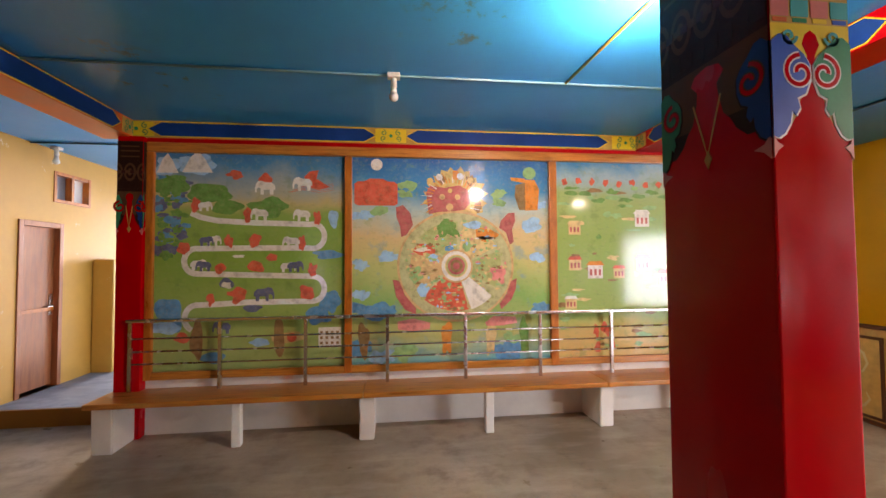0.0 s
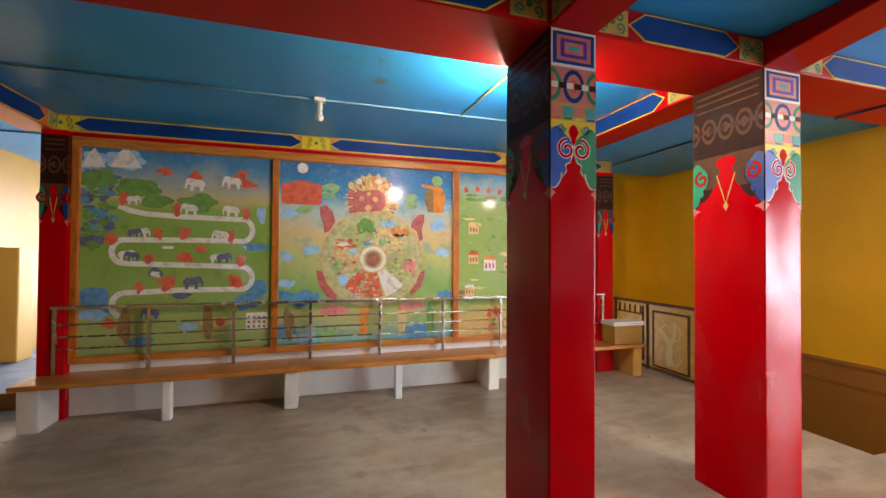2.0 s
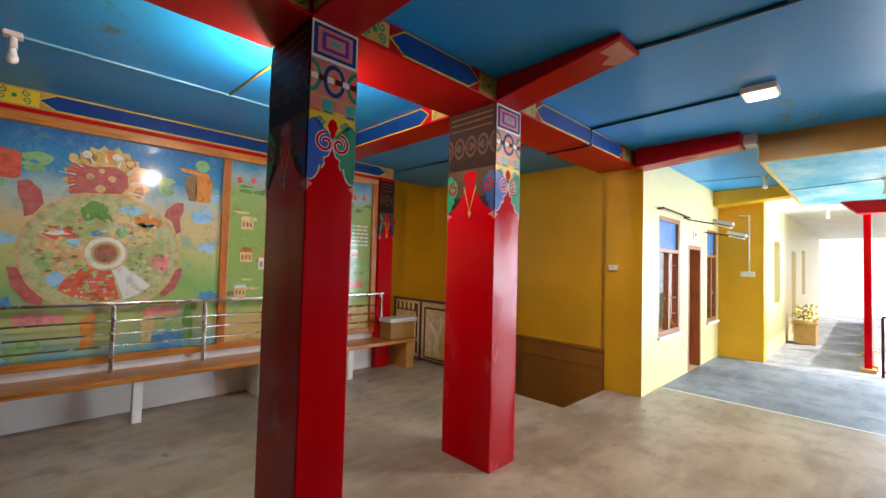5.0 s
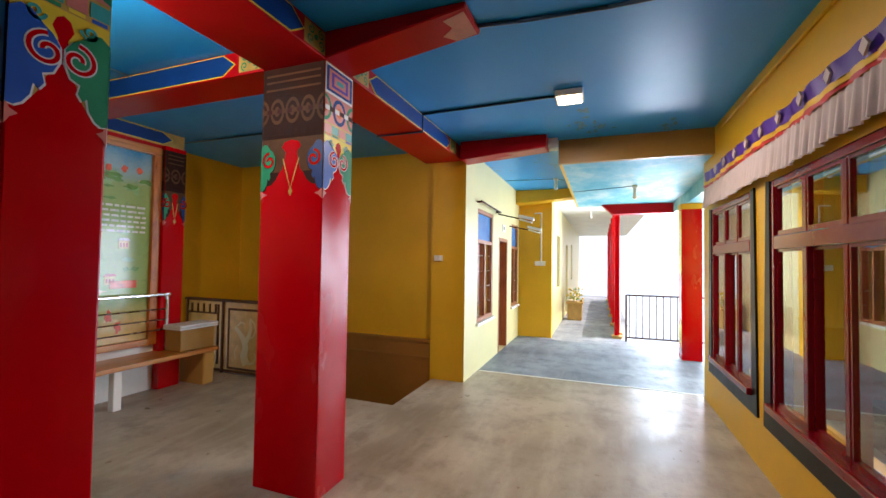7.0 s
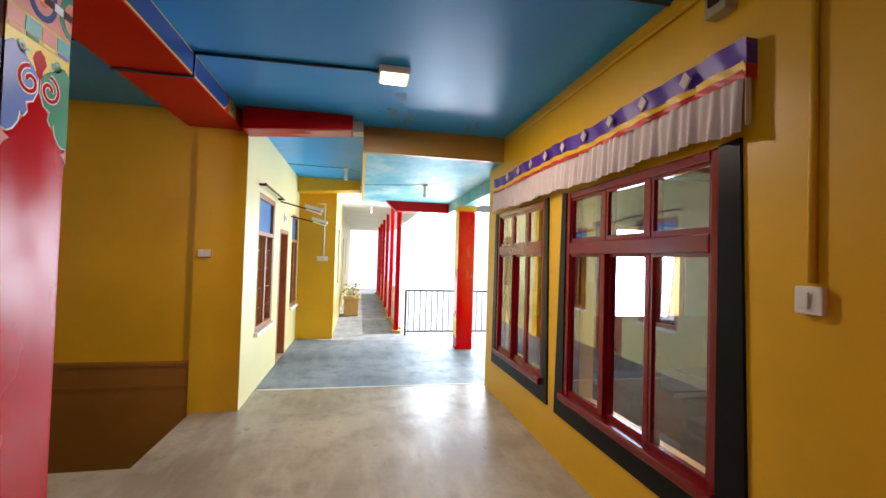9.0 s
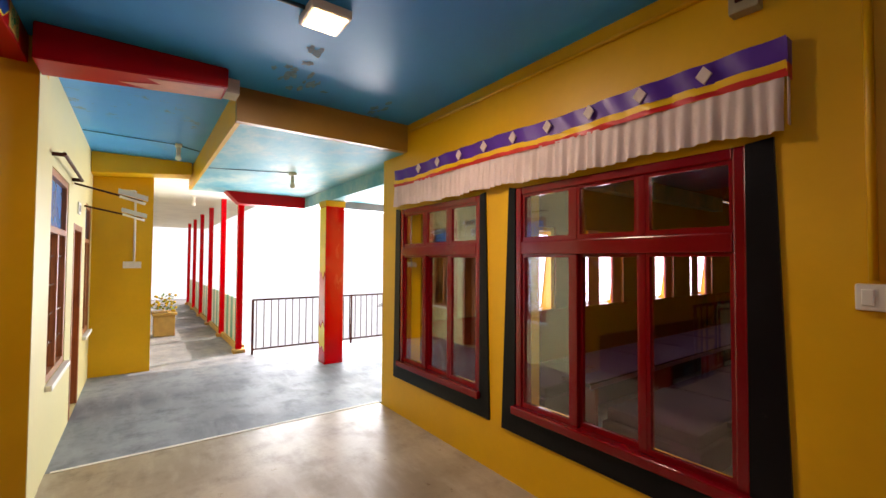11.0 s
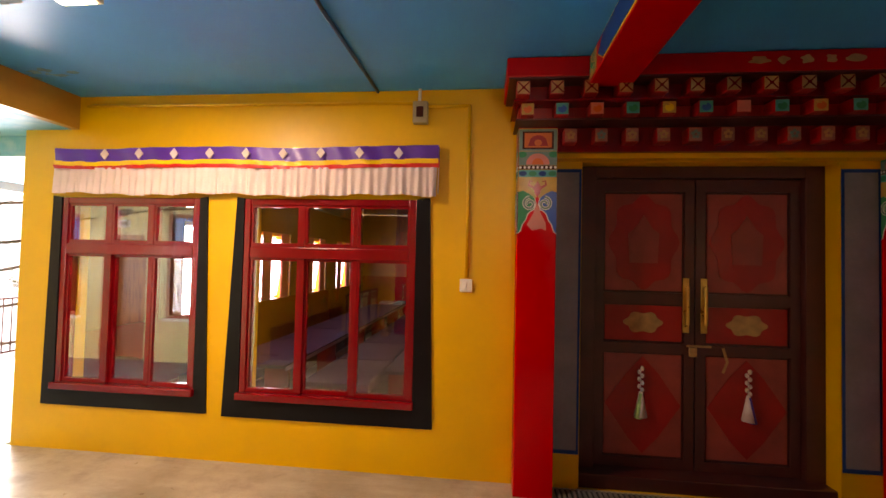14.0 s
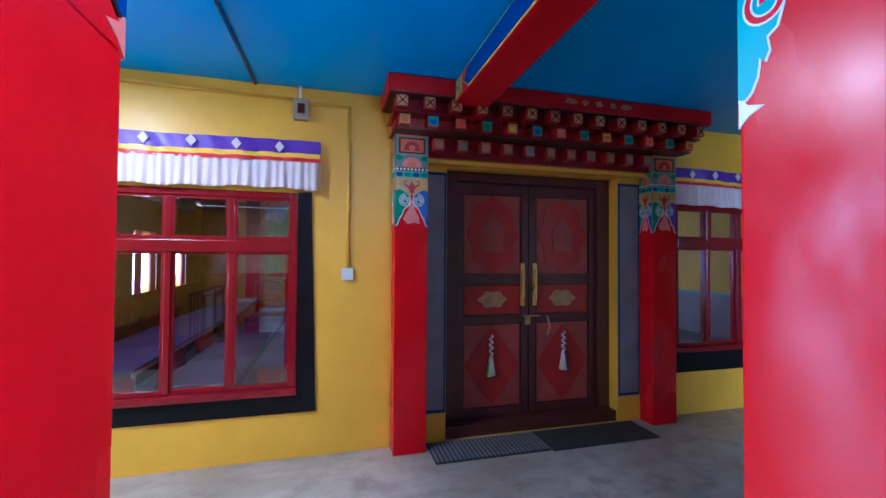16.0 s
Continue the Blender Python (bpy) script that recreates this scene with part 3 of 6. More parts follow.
bracket("beam_bracket", 3.64, 3.93, CY0 - 0.001, BEAM, 0.57, 2.835, "short red painted bracket beam tapering to a worn end", 0.20)
beam("beam_to_mural", 3.655, CY1, 3.96, NORTH, BEAM, [(wf(3.655, CY1), [(0.25, 2.3)], [0.12, 2.43]), (ef(3.96, CY1), [(0.25, 2.3)], [0.12, 2.43])])
beam("beam_passage", -1.52, SOUTH, -1.24, NORTH, BEAM, [(ef(-1.24, SOUTH), [(3.2, 5.5), (0.2, 2.4)], [0.1, 5.62])], "orange", "orange and red painted beam with blue panel flank")
bracket("beam_corner", 6.14, 6.42, 1.428, 2.655, 0.44, 2.735, "red painted bracket beam with a worn pink underside", 0.62)
bm = B()
box(bm, 6.43, SOUTH, 2.60, 6.498, 0.335, CEIL)
solid("beam_slab_edge", bm, "beambrown", "ochre brown painted slab edge", "beam")
bm = B()
box(bm, 6.498, 0.30, 2.597, 10.35, 0.335, CEIL)
solid("beam_slab_side", bm, "yellow", "yellow painted slab edge", "beam")
bm = B()
box(bm, 6.3, 0.34, 2.76, 6.46, 0.46, CEIL - 0.004)
solid("trim_beam_stub", bm, "plaster", "bare plaster stub at the beam's end", "beam")
bm = B()
tapered(bm, 9.60, 9.949, 1.428, 2.60, 0.36, 2.70, CEIL - 0.003)
solid("beam_pier", bm, "yellow", "yellow beam onto the pier", "beam")
bm = B()
vs = [bm.verts.new(p) for x in (10.08, 10.34) for p in ((x, -1.62, 2.415), (x, -0.33, 2.415), (x, -0.10, 2.64), (x, -1.62, 2.64))]
for q in ((0, 1, 2, 3), (7, 6, 5, 4), (0, 4, 5, 1), (1, 5, 6, 2), (2, 6, 7, 3), (3, 7, 4, 0)):
    bm.faces.new([vs[i] for i in q])
bmesh.ops.bevel(bm, geom=list(bm.edges), offset=0.008, segments=2, affect="EDGES")
solid("beam_fascia", bm, "beamred", "red painted terrace edge beam", "beam")
bm = B()
box(bm, 10.08, -9.0, 2.47, 10.34, -1.622, 2.70, 0.01)
solid("beam_eave", bm, "grey", "dull grey eave board of the terrace roof", "beam")
bm = B()
box(bm, 6.92, -1.62, 2.42, 10.08, -1.36, 2.60)
solid("beam_terrace", bm, "slab", "grey-turquoise terrace beam", "beam")
# painted band over the mural
band = tagged(new("trim_mural_band"), "blue band with yellow-edged pointed panels and gold florets above the mural", "frieze", "", "structure")
part("band_ground", box(B(), -1.33, NORTH - 0.06, 2.71, 5.0, NORTH, CEIL - 0.003), "gold", band)
f = Face((-1.24, NORTH - 0.06, 2.71), (1, 0, 0), (0, -1, 0))
y, b, g, o = B(), B(), B(), B()
for u0, u1 in ((0.12, 2.20), (2.47, 4.60), (4.95, 6.1)):
    beam_panel(y, b, f, u0, u1, 0.008, 0.148, 0.12)
for u in (0.03, 2.335, 4.78):
    scroll_cluster(g, o, f, u, 0.078, 0.30, 0.13)
part("panel_border", y, "lemon", band, "yellow panel border")
part("panel", b, "blue", band, "deep blue panel")
part("floral_scroll", g, "green", band)
part("floral_ground", o, "lemon", band)
bm = B()
box(bm, -1.12, NORTH - 0.05, 2.672, 4.75, NORTH, 2.71)
solid("trim_mural_fillet", bm, "beamred", "red painted fillet above the mural frame", "trim")


# ---- painted columns ----
def ornament(th, f, w, top, height, shaded=False, leaves=("skyblue", "green"), narrow=False):
    """The painted head of a column on one face, from its top down: square, ring frieze, coloured blocks, scrolls, pointed red tip."""
    L = {}

    def on(mat, own=None):
        key = (mat, own)
        if key not in L:
            L[key] = B()
        return L[key]

    V = lambda k: top - height * k
    n = max(1, round(w / 0.30))
    g1, g2 = ("gold", "gold") if shaded else ("white", "pink")
    # the dull variant puts a dim face's shade into its colours
    sheet(on("tan" if shaded else "gold"), f, rect(0.002, V(0.90), w - 0.002, V(0.0)), 0.0015)
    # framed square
    plate(on("tan" if shaded else "white"), f, rect(0.004, V(0.225), w - 0.004, V(0.005)), 0.0022)
    if shaded:
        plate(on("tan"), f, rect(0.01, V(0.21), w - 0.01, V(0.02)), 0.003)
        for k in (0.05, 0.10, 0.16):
            plate(on("tanline"), f, rect(0.03, V(k + 0.015), w - 0.03, V(k)), 0.0036)
    else:
        for i, m in enumerate(("blue", "pink", "purple", "pink", "teal")):
            e, ev = 0.012 + 0.022 * i, 0.02 + 0.022 * i
            plate(on(m), f, rect(e * w / 0.265, V(0.21 - ev * 0.9 + 0.015), w - e * w / 0.265, V(ev * 0.9)), 0.003 + 0.0007 * i)
    # ring frieze
    plate(on("tan" if shaded else "pink"), f, rect(0.004, V(0.44), w - 0.004, V(0.228)), 0.0022)
    k = 2 * n
    for i in range(k + 1):
        cu = w * i / k
        ru = w / k * 0.47
        cut = lambda pts: [(min(max(u, 0.003), w - 0.003), v) for u, v in pts]
        plate(on("tanline" if shaded else "blue" if i % 2 else "green"), f, cut(oval(cu, V(0.335), ru, height * 0.10, 16)), 0.003)
        plate(on("pink" if not shaded else "tan"), f, cut(oval(cu, V(0.335), ru * 0.68, height * 0.072, 16)), 0.0038)
        plate(on("orange" if not shaded else "tanline"), f, cut(oval(cu, V(0.335), ru * 0.36, height * 0.04, 12)), 0.0044)
    for i in range(6 * n):
        u0 = w * (i + 0.08) / (6 * n)
        plate(on(("tanline" if shaded else "white") if i % 2 == 0 else "iron"), f, rect(u0, V(0.352), u0 + w / (6 * n) * 0.84, V(0.318)), 0.005)
    # coloured blocks
    for i in range(4 * n):
        u0 = w * i / (4 * n)
        plate(on("tan" if shaded else ("pink", "teal", "pink", "teal")[i % 4]), f, rect(u0 + 0.004, V(0.515), u0 + w / (4 * n) - 0.004, V(0.455)), 0.003)
        plate(on("tan" if shaded else ("orange", "green", "lemon", "skyblue")[i % 4]), f, rect(u0 + 0.010, V(0.535), u0 + w / (4 * n) - 0.010, V(0.52)), 0.003)
    # yellow field and red tip
    if shaded:
        plate(on("tanline"), f, rect(0.003, V(0.80), w - 0.003, V(0.545)), 0.0018)
    if not shaded:
        plate(on("lemon"), f, rect(0.003, V(0.70), w - 0.003, V(0.54)), 0.0018)
    c = w / 2
    tip = [(c, V(0.56))]
    side = ((0.07, 0.575), (0.11, 0.61), (0.05, 0.65), (0.06, 0.70), (0.10, 0.78), (0.15, 0.81), (0.20, 0.86), (0.27, 0.895), (0.33, 0.93), (0.41, 0.955), (0.45, 0.985), (0.497, 1.0))
    tip += [(c + w * a, V(v)) for a, v in side]
    tip += [(c - w * a, V(v)) for a, v in reversed(side)]
    if shaded or narrow:
        tip = [(c + (1 if u > c else -1) * min(w * 0.497, abs(u - c) * (1.05 if shaded else 1.7) + w * (0.04 if shaded else 0.22)) if u != c else u, v) for u, v in tip]
    bt = on("red", "pointed_red_tip")
    bt.faces.new([bt.verts.new(f.p(u, v, 0.0021)) for u, v in tip])
    # pair of scrolled leaves
    for s, m in ((-1, leaves[0]), (1, leaves[1])):
        spread_k = 0.5 if shaded else 0.42 if narrow else 1.0
        leaf = [(0.496, 0.605), (0.40, 0.58), (0.30, 0.585), (0.20, 0.62), (0.10, 0.645), (0.03, 0.68), (0.025, 0.735), (0.09, 0.785), (0.19, 0.80), (0.165, 0.835), (0.215, 0.86), (0.265, 0.845), (0.29, 0.89), (0.36, 0.925), (0.43, 0.94), (0.496, 0.935)]
        pts = [(c + s * w * (0.5 - (0.5 - a) * spread_k), V(v)) for a, v in leaf]
        plate(on("tan" if shaded else "white"), f, [(c + (u - c) * 1.0 + (-s * 0.005 if abs(u - c) < w * 0.48 else 0), v - 0.004) for u, v in pts], 0.0036)
        plate(on(m, ("green_leaf" if m == "green" else "blue_leaf")), f, pts, 0.0044)
        sp = spiral(c + s * w * (0.36 if shaded or narrow else 0.155), V(0.712), height * 0.062, 1.25, 90, -s)
        stroke(on("tanline" if shaded else "white"), f, sp, height * 0.026, 0.0052)
        stroke(on("red"), f, sp, height * 0.015, 0.0058)
        plate(on("white" if narrow else "pink"), f, [(c + s * w * 0.495, V(0.925)), (c + s * w * 0.455, V(0.955)), (c + s * w * 0.38, V(0.968)), (c + s * w * 0.45, V(0.985)), (c + s * w * 0.495, V(1.01))], 0.0040)
        if not shaded:
            stroke(on("teal"), f, spiral(c + s * w * 0.27, V(0.585), height * 0.03, 1.2, 180 if s > 0 else 0, s), height * 0.012, 0.0044)
    if shaded:
        stroke(on("gold"), f, [(c - w * .13, V(.70)), (c - w * .05, V(.84)), (c, V(.93)), (c + w * .05, V(.84)), (c + w * .13, V(.70))], 0.008, 0.005)
        plate(on("gold"), f, [(c, V(.91)), (c + .016, V(.945)), (c, V(.985)), (c - .016, V(.945))], 0.0052)
    names = {"gold": "ochre_ground", "white": "white_edging", "red": "pointed_red_tip", "skyblue": "blue_leaf_scroll", "green": "green_leaf_scroll", "pink": "salmon_band", "blue": "blue_ring", "lemon": "yellow_field"}
    for (m, own), bmm in L.items():
        ob = part(own or names.get(m, m + "_ornament"), bmm, m, th)
        if not own:
            ob["kind"] = "stuff"


def column(name, x0, y0, x1, y1, z1, label, top, height, faces, category="column", group="", leaves=("skyblue", "green")):
    th = thing(name, label, category, group)
    part("shaft", box(B(), x0, y0, 0, x1, y1, z1, 0.008), "red", th)
    for side in faces:
        f, w = {"-y": (Face((x0, y0, 0), (1, 0, 0), (0, -1, 0)), x1 - x0), "+y": (Face((x1, y1, 0), (-1, 0, 0), (0, 1, 0)), x1 - x0),
                "-x": (Face((x0, y1, 0), (0, -1, 0), (-1, 0, 0)), y1 - y0), "+x": (Face((x1, y0, 0), (0, 1, 0), (1, 0, 0)), y1 - y0)}[side.strip("mn")]
        ornament(th, f, w, top, height, "m" in side, ("green", "blue") if "m" in side else ("teal", "teal") if "n" in side else leaves, "n" in side)
    return th


# m marks faces whose ornament is painted as if in shade
for key in CX:
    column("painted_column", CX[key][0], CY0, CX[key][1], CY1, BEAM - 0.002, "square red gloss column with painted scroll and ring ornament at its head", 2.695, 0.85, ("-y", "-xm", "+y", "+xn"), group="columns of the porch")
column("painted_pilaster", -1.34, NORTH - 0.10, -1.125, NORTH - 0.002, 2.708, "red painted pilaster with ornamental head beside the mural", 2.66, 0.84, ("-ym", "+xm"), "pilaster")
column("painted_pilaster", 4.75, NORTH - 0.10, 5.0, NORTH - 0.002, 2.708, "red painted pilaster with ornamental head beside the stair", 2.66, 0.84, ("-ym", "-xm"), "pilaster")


def pilaster_head(th, f, w, top, h, near, far):
    """Painted head of a door pilaster: framed tablet, arch band, white dots, jewel band, scrolled leaves round a pointed tip."""
    L = {}
    on = lambda m: L.setdefault(m, B())
    V = lambda k: top - h * k
    c = w / 2
    sheet(on("gold"), f, rect(0.002, V(0.94), w - 0.002, V(0.0)), 0.0015)
    plate(on("dullteal"), f, rect(0.004, V(0.21), w - 0.004, V(0.008)), 0.0025)
    plate(on("iron"), f, rect(w * .10, V(0.195), w * .90, V(0.028)), 0.0032)
    plate(on("orange"), f, rect(w * .15, V(0.180), w * .85, V(0.043)), 0.0038)
    plate(on("doorred"), f, [(w * .24, V(0.165))] + oval(c, V(0.125), w * .22, h * 0.06, 12, 180, 0) + [(w * .76, V(0.165))], 0.0044)
    plate(on("orange"), f, oval(c, V(0.135), w * .10, h * 0.03, 12), 0.0050)
    plate(on("dullteal"), f, rect(0.004, V(0.345), w - 0.004, V(0.215)), 0.0024)
    plate(on("pink"), f, [(w * .22, V(0.34))] + oval(c, V(0.335), w * .30, h * 0.10, 14, 180, 0) + [(w * .78, V(0.34))], 0.0032)
    plate(on("orange"), f, [(w * .36, V(0.34))] + oval(c, V(0.335), w * .15, h * 0.055, 12, 180, 0) + [(w * .64, V(0.34))], 0.0040)
    for s in (0.10, 0.90):
        plate(on("green"), f, [(min(max(u, 0.005), w - 0.005), v) for u, v in oval(w * s, V(0.245), w * .12, h * 0.03, 12)], 0.0034)
    plate(on("iron"), f, rect(0.004, V(0.385), w - 0.004, V(0.348)), 0.0026)
    for i in range(9):
        plate(on("white"), f, oval(w * (i + 0.5) / 9, V(0.366), w * .036, h * 0.013, 10), 0.0040)
    plate(on("teal"), f, rect(0.004, V(0.455), w - 0.004, V(0.390)), 0.0026)
    for i in range(4):
        plate(on("blue" if i % 2 else "green"), f, oval(w * (i + 0.5) / 4, V(0.424), w * .10, h * 0.024, 12), 0.0034)
    plate(on("gold"), f, rect(0.004, V(0.70), w - 0.004, V(0.460)), 0.0024)
    for s in (-1, 1):
        stroke(on("doorred"), f, [(c, V(0.60)), (c + s * w * .10, V(0.555)), (c + s * w * .22, V(0.53)), (c + s * w * .20, V(0.49)), (c + s * w * .12, V(0.50))], 0.020, 0.0034, 0.4)
    plate(on("doorred"), f, [(c, V(0.49)), (c + w * .10, V(0.55)), (c + w * .07, V(0.61)), (c, V(0.64)), (c - w * .07, V(0.61)), (c - w * .10, V(0.55))], 0.0037)
    side = ((0.05, 0.66), (0.07, 0.72), (0.14, 0.765), (0.22, 0.79), (0.28, 0.84), (0.36, 0.885), (0.42, 0.93), (0.49, 1.0))
    sheet(on("red"), f, [(c, V(0.63))] + [(c + w * a, V(v)) for a, v in side] + [(c - w * a, V(v)) for a, v in reversed(side)], 0.0030)
    plate(on("pink"), f, [(c, V(0.70)), (c + w * .10, V(0.80)), (c + w * .26, V(0.90)), (c + w * .12, V(0.955)), (c - w * .10, V(0.935)), (c - w * .24, V(0.955)), (c - w * .22, V(0.88)), (c - w * .09, V(0.79))], 0.0034)
    for s, m in ((-1, near), (1, far)):
        leaf = [(c + s * w * a, V(v)) for a, v in ((0.49, 0.60), (0.36, 0.585), (0.22, 0.61), (0.08, 0.65), (0.04, 0.70), (0.09, 0.755), (0.18, 0.775), (0.25, 0.80), (0.30, 0.855), (0.38, 0.895), (0.44, 0.96), (0.49, 0.98))]
        plate(on("white"), f, [(u - s * (0.006 if abs(u - c) < w * .47 else 0), v - 0.004) for u, v in leaf], 0.0036)
        plate(on(m), f, leaf, 0.0044)
        sp = spiral(c + s * w * .19, V(0.705), h * 0.062, 1.3, 90, -s)
        stroke(on("white"), f, sp, h * 0.030, 0.0052)
        stroke(on("dullteal"), f, sp, h * 0.016, 0.0058)
    names = {"gold": "ochre_ground", "orange": "orange_tablet", "dullteal": "grey_teal_band", "iron": "dark_band", "white": "white_edging", "red": "pointed_red_tip", "skyblue": "blue_leaf", "green": "green_leaf", "teal": "jewel_band", "lemon": "yellow_field", "pink": "salmon_arch", "doorred": "red_scroll", "blue": "blue_jewel", "purple": "violet_leaf"}
    for m, bm in L.items():
        ob = part(names[m], bm, m, th)
        if m != "red":
            ob["kind"] = "stuff"


for x0, x1, sides in ((2.605, 2.87, (("+y", "skyblue", "green"), ("+x", "green", "skyblue"))), (0.18, 0.45, (("+y", "purple", "green"), ("+x", "green", "skyblue")))):
    th = thing("door_pilaster", "bright red door pilaster with a painted tablet and scroll head", "pilaster", "pilasters of the hall door")
    part("shaft", box(B(), x0, SOUTH, 0, x1, -1.03, 2.524, 0.008), "red", th)
    for side, near, far in sides:
        f, w = {"+y": (Face((x0, -1.03, 0), (1, 0, 0), (0, 1, 0)), x1 - x0), "+x": (Face((x1, SOUTH, 0), (0, 1, 0), (1, 0, 0)), 0.17)}[side]
        pilaster_head(th, f, w, 2.515, 0.74, near, far)
th = thing("terrace_column", "red painted terrace column with sunlight painted yellow on one side", "column")
part("shaft", box(B(), 8.9, -1.58, -0.006, 9.16, -1.30, 2.42, 0.008), "red", th)
part("capital", box(B(), 8.885, -1.595, 2.33, 9.175, -1.285, 2.42, 0.01), "yellow", th, "yellow painted capital")
# Yellow and salmon plates paint the sun's glare onto the column's north face.
f = Face((9.16, -1.30, 0), (-1, 0, 0), (0, 1, 0))
part("sunlit_yellow_coat", plate(B(), f, [(0.012, 1.42), (0.06, 1.30), (0.11, 1.36), (0.16, 1.25), (0.21, 1.38), (0.248, 1.33), (0.248, 2.32), (0.012, 2.32)], 0.003), "lemon", th, "sunlight painted in yellow")
part("sunlit_yellow_coat", plate(B(), f, [(0.012, 0.30), (0.08, 0.22), (0.15, 0.26), (0.248, 0.18), (0.248, 0.52), (0.17, 0.60), (0.09, 0.50), (0.012, 0.55)], 0.003), "lemon", th, "sunlight painted in yellow")
part("sunlit_salmon_coat", plate(B(), f, [(0.012, 0.60), (0.09, 0.54), (0.17, 0.64), (0.248, 0.56), (0.248, 1.31), (0.16, 1.22), (0.10, 1.33), (0.012, 1.38)], 0.003), "pink", th, "sunlit glare painted in salmon")


# ---- murals ----
def blob(rng, cu, cv, ru, rv, n=14, rough=0.22):
    """A soft, uneven spot of paint."""
    n = max(16, n + 6)
    ph = [(rng.uniform(0, 6.28), rng.uniform(-rough, rough) * 0.9) for _ in range(4)]
    out = []
    for i in range(n):
        a = 2 * math.pi * i / n
        k = 1 + sum(q * math.sin((m + 2) * a + p) for m, (p, q) in enumerate(ph))
        out.append((cu + ru * k * math.cos(a), cv + rv * k * math.sin(a)))
    return out


def elephant(bm, f, u, v, s, flip=1, lift=0.003):
    """A small standing elephant in outline."""
    pts = [(-0.50, 0.30), (-0.48, 0.55), (-0.30, 0.72), (0.10, 0.74), (0.30, 0.82), (0.50, 0.78), (0.60, 0.62), (0.66, 0.35), (0.64, 0.12), (0.57, 0.12), (0.56, 0.34), (0.46, 0.42), (0.34, 0.36), (0.34, 0.0), (0.18, 0.0), (0.16, 0.28), (-0.18, 0.28), (-0.20, 0.0), (-0.38, 0.0), (-0.40, 0.30)]
    plate(bm, f, [(u + flip * a * s, v + b * s) for a, b in pts], lift)


class Canvas:
    """Collects the painted shapes of one panel by colour; the large ones become parts of their own."""

    def __init__(self, f, th):
        self.f, self.th, self.m = f, th, {}

    def on(self, mat):
        if mat not in self.m:
            self.m[mat] = B()
        return self.m[mat]

    def shape(self, mat, pts, lift=0.002):
        plate(self.on(mat), self.f, pts, lift)

    def line(self, mat, pts, w, lift=0.0025, taper=None):
        stroke(self.on(mat), self.f, pts, w, lift, taper)

    def own(self, name, mat, pts, lift=0.002, label=""):
        part(name, plate(B(), self.f, pts, lift), mat, self.th, label)

    def done(self):
        for m, bm in self.m.items():
            part("painted_motif", bm, m, self.th)["kind"] = "stuff"


def gloss_paint(name, c):
    """Brushed mural colour under gloss, broken by the ground tone and by darker strokes."""
    m, t, b = nodes_of("mural_" + name)
    col = ramp(t, noise_node(t, 13, 6, 0.65), [(0.3, tuple(v * 0.62 for v in c)), (0.5, c), (0.7, tuple(min(0.85, v * 1.12 + 0.02) for v in c))])
    col = mixed(t, spread(t, noise_node(t, 38, 5, 0.7), 0.48, 0.72, 0, 0.28), col, (0.46, 0.42, 0.22))
    col = mixed(t, spread(t, noise_node(t, 60, 3), 0.55, 0.72, 0, 0.18), col, tuple(v * 0.4 for v in c))
    t.links.new(col, b.inputs["Base Color"])
    b.inputs["Roughness"].default_value, b.inputs["Specular IOR Level"].default_value = 0.5, 0.15
    b.inputs["Coat Weight"].default_value, b.inputs["Coat Roughness"].default_value = 0.7, 0.10
    M[name] = m


for name, c in (("m_white", (0.66, 0.64, 0.56)), ("m_red", (0.62, 0.10, 0.05)), ("m_dark", (0.09, 0.11, 0.20)), ("m_green", (0.10, 0.26, 0.05)), ("m_leaf", (0.22, 0.42, 0.16)), ("m_blue", (0.06, 0.24, 0.42)), ("m_paleblue", (0.25, 0.48, 0.66)), ("m_sand", (0.62, 0.46, 0.20)), ("m_gold", (0.56, 0.40, 0.13)), ("m_crimson", (0.44, 0.10, 0.09)), ("m_pink", (0.66, 0.22, 0.20)), ("m_orange", (0.75, 0.22, 0.03)), ("m_brown", (0.25, 0.14, 0.05)), ("m_wheel", (0.42, 0.42, 0.20)), ("m_tan", (0.56, 0.36, 0.16)), ("m_olive", (0.34, 0.38, 0.14))):
    gloss_paint(name, tuple(min(0.85, v * 1.25 + 0.01) for v in c))

M["bg1"] = landscape("mural_hills", [(0.0, (0.24, 0.34, 0.12)), (0.10, (0.30, 0.38, 0.12)), (0.5, (0.17, 0.32, 0.05)), (0.72, (0.20, 0.34, 0.07)), (0.79, (0.44, 0.38, 0.16)), (0.86, (0.30, 0.34, 0.30)), (0.95, (0.04, 0.20, 0.36)), (1.0, (0.03, 0.15, 0.30))], [(7, 0.55, 0.7, 0.35, (0.12, 0.22, 0.05)), (22, 0.58, 0.7, 0.25, (0.40, 0.42, 0.14))])
M["bg2"] = landscape("mural_valley", [(0.0, (0.10, 0.34, 0.36)), (0.14, (0.40, 0.40, 0.14)), (0.30, (0.18, 0.36, 0.10)), (0.46, (0.42, 0.44, 0.16)), (0.62, (0.56, 0.42, 0.20)), (0.76, (0.34, 0.46, 0.42)), (0.86, (0.03, 0.22, 0.40)), (1.0, (0.02, 0.11, 0.28))], [(5, 0.55, 0.66, 0.5, (0.16, 0.36, 0.42)), (9, 0.57, 0.7, 0.4, (0.26, 0.38, 0.08)), (24, 0.58, 0.7, 0.25, (0.55, 0.40, 0.16))])
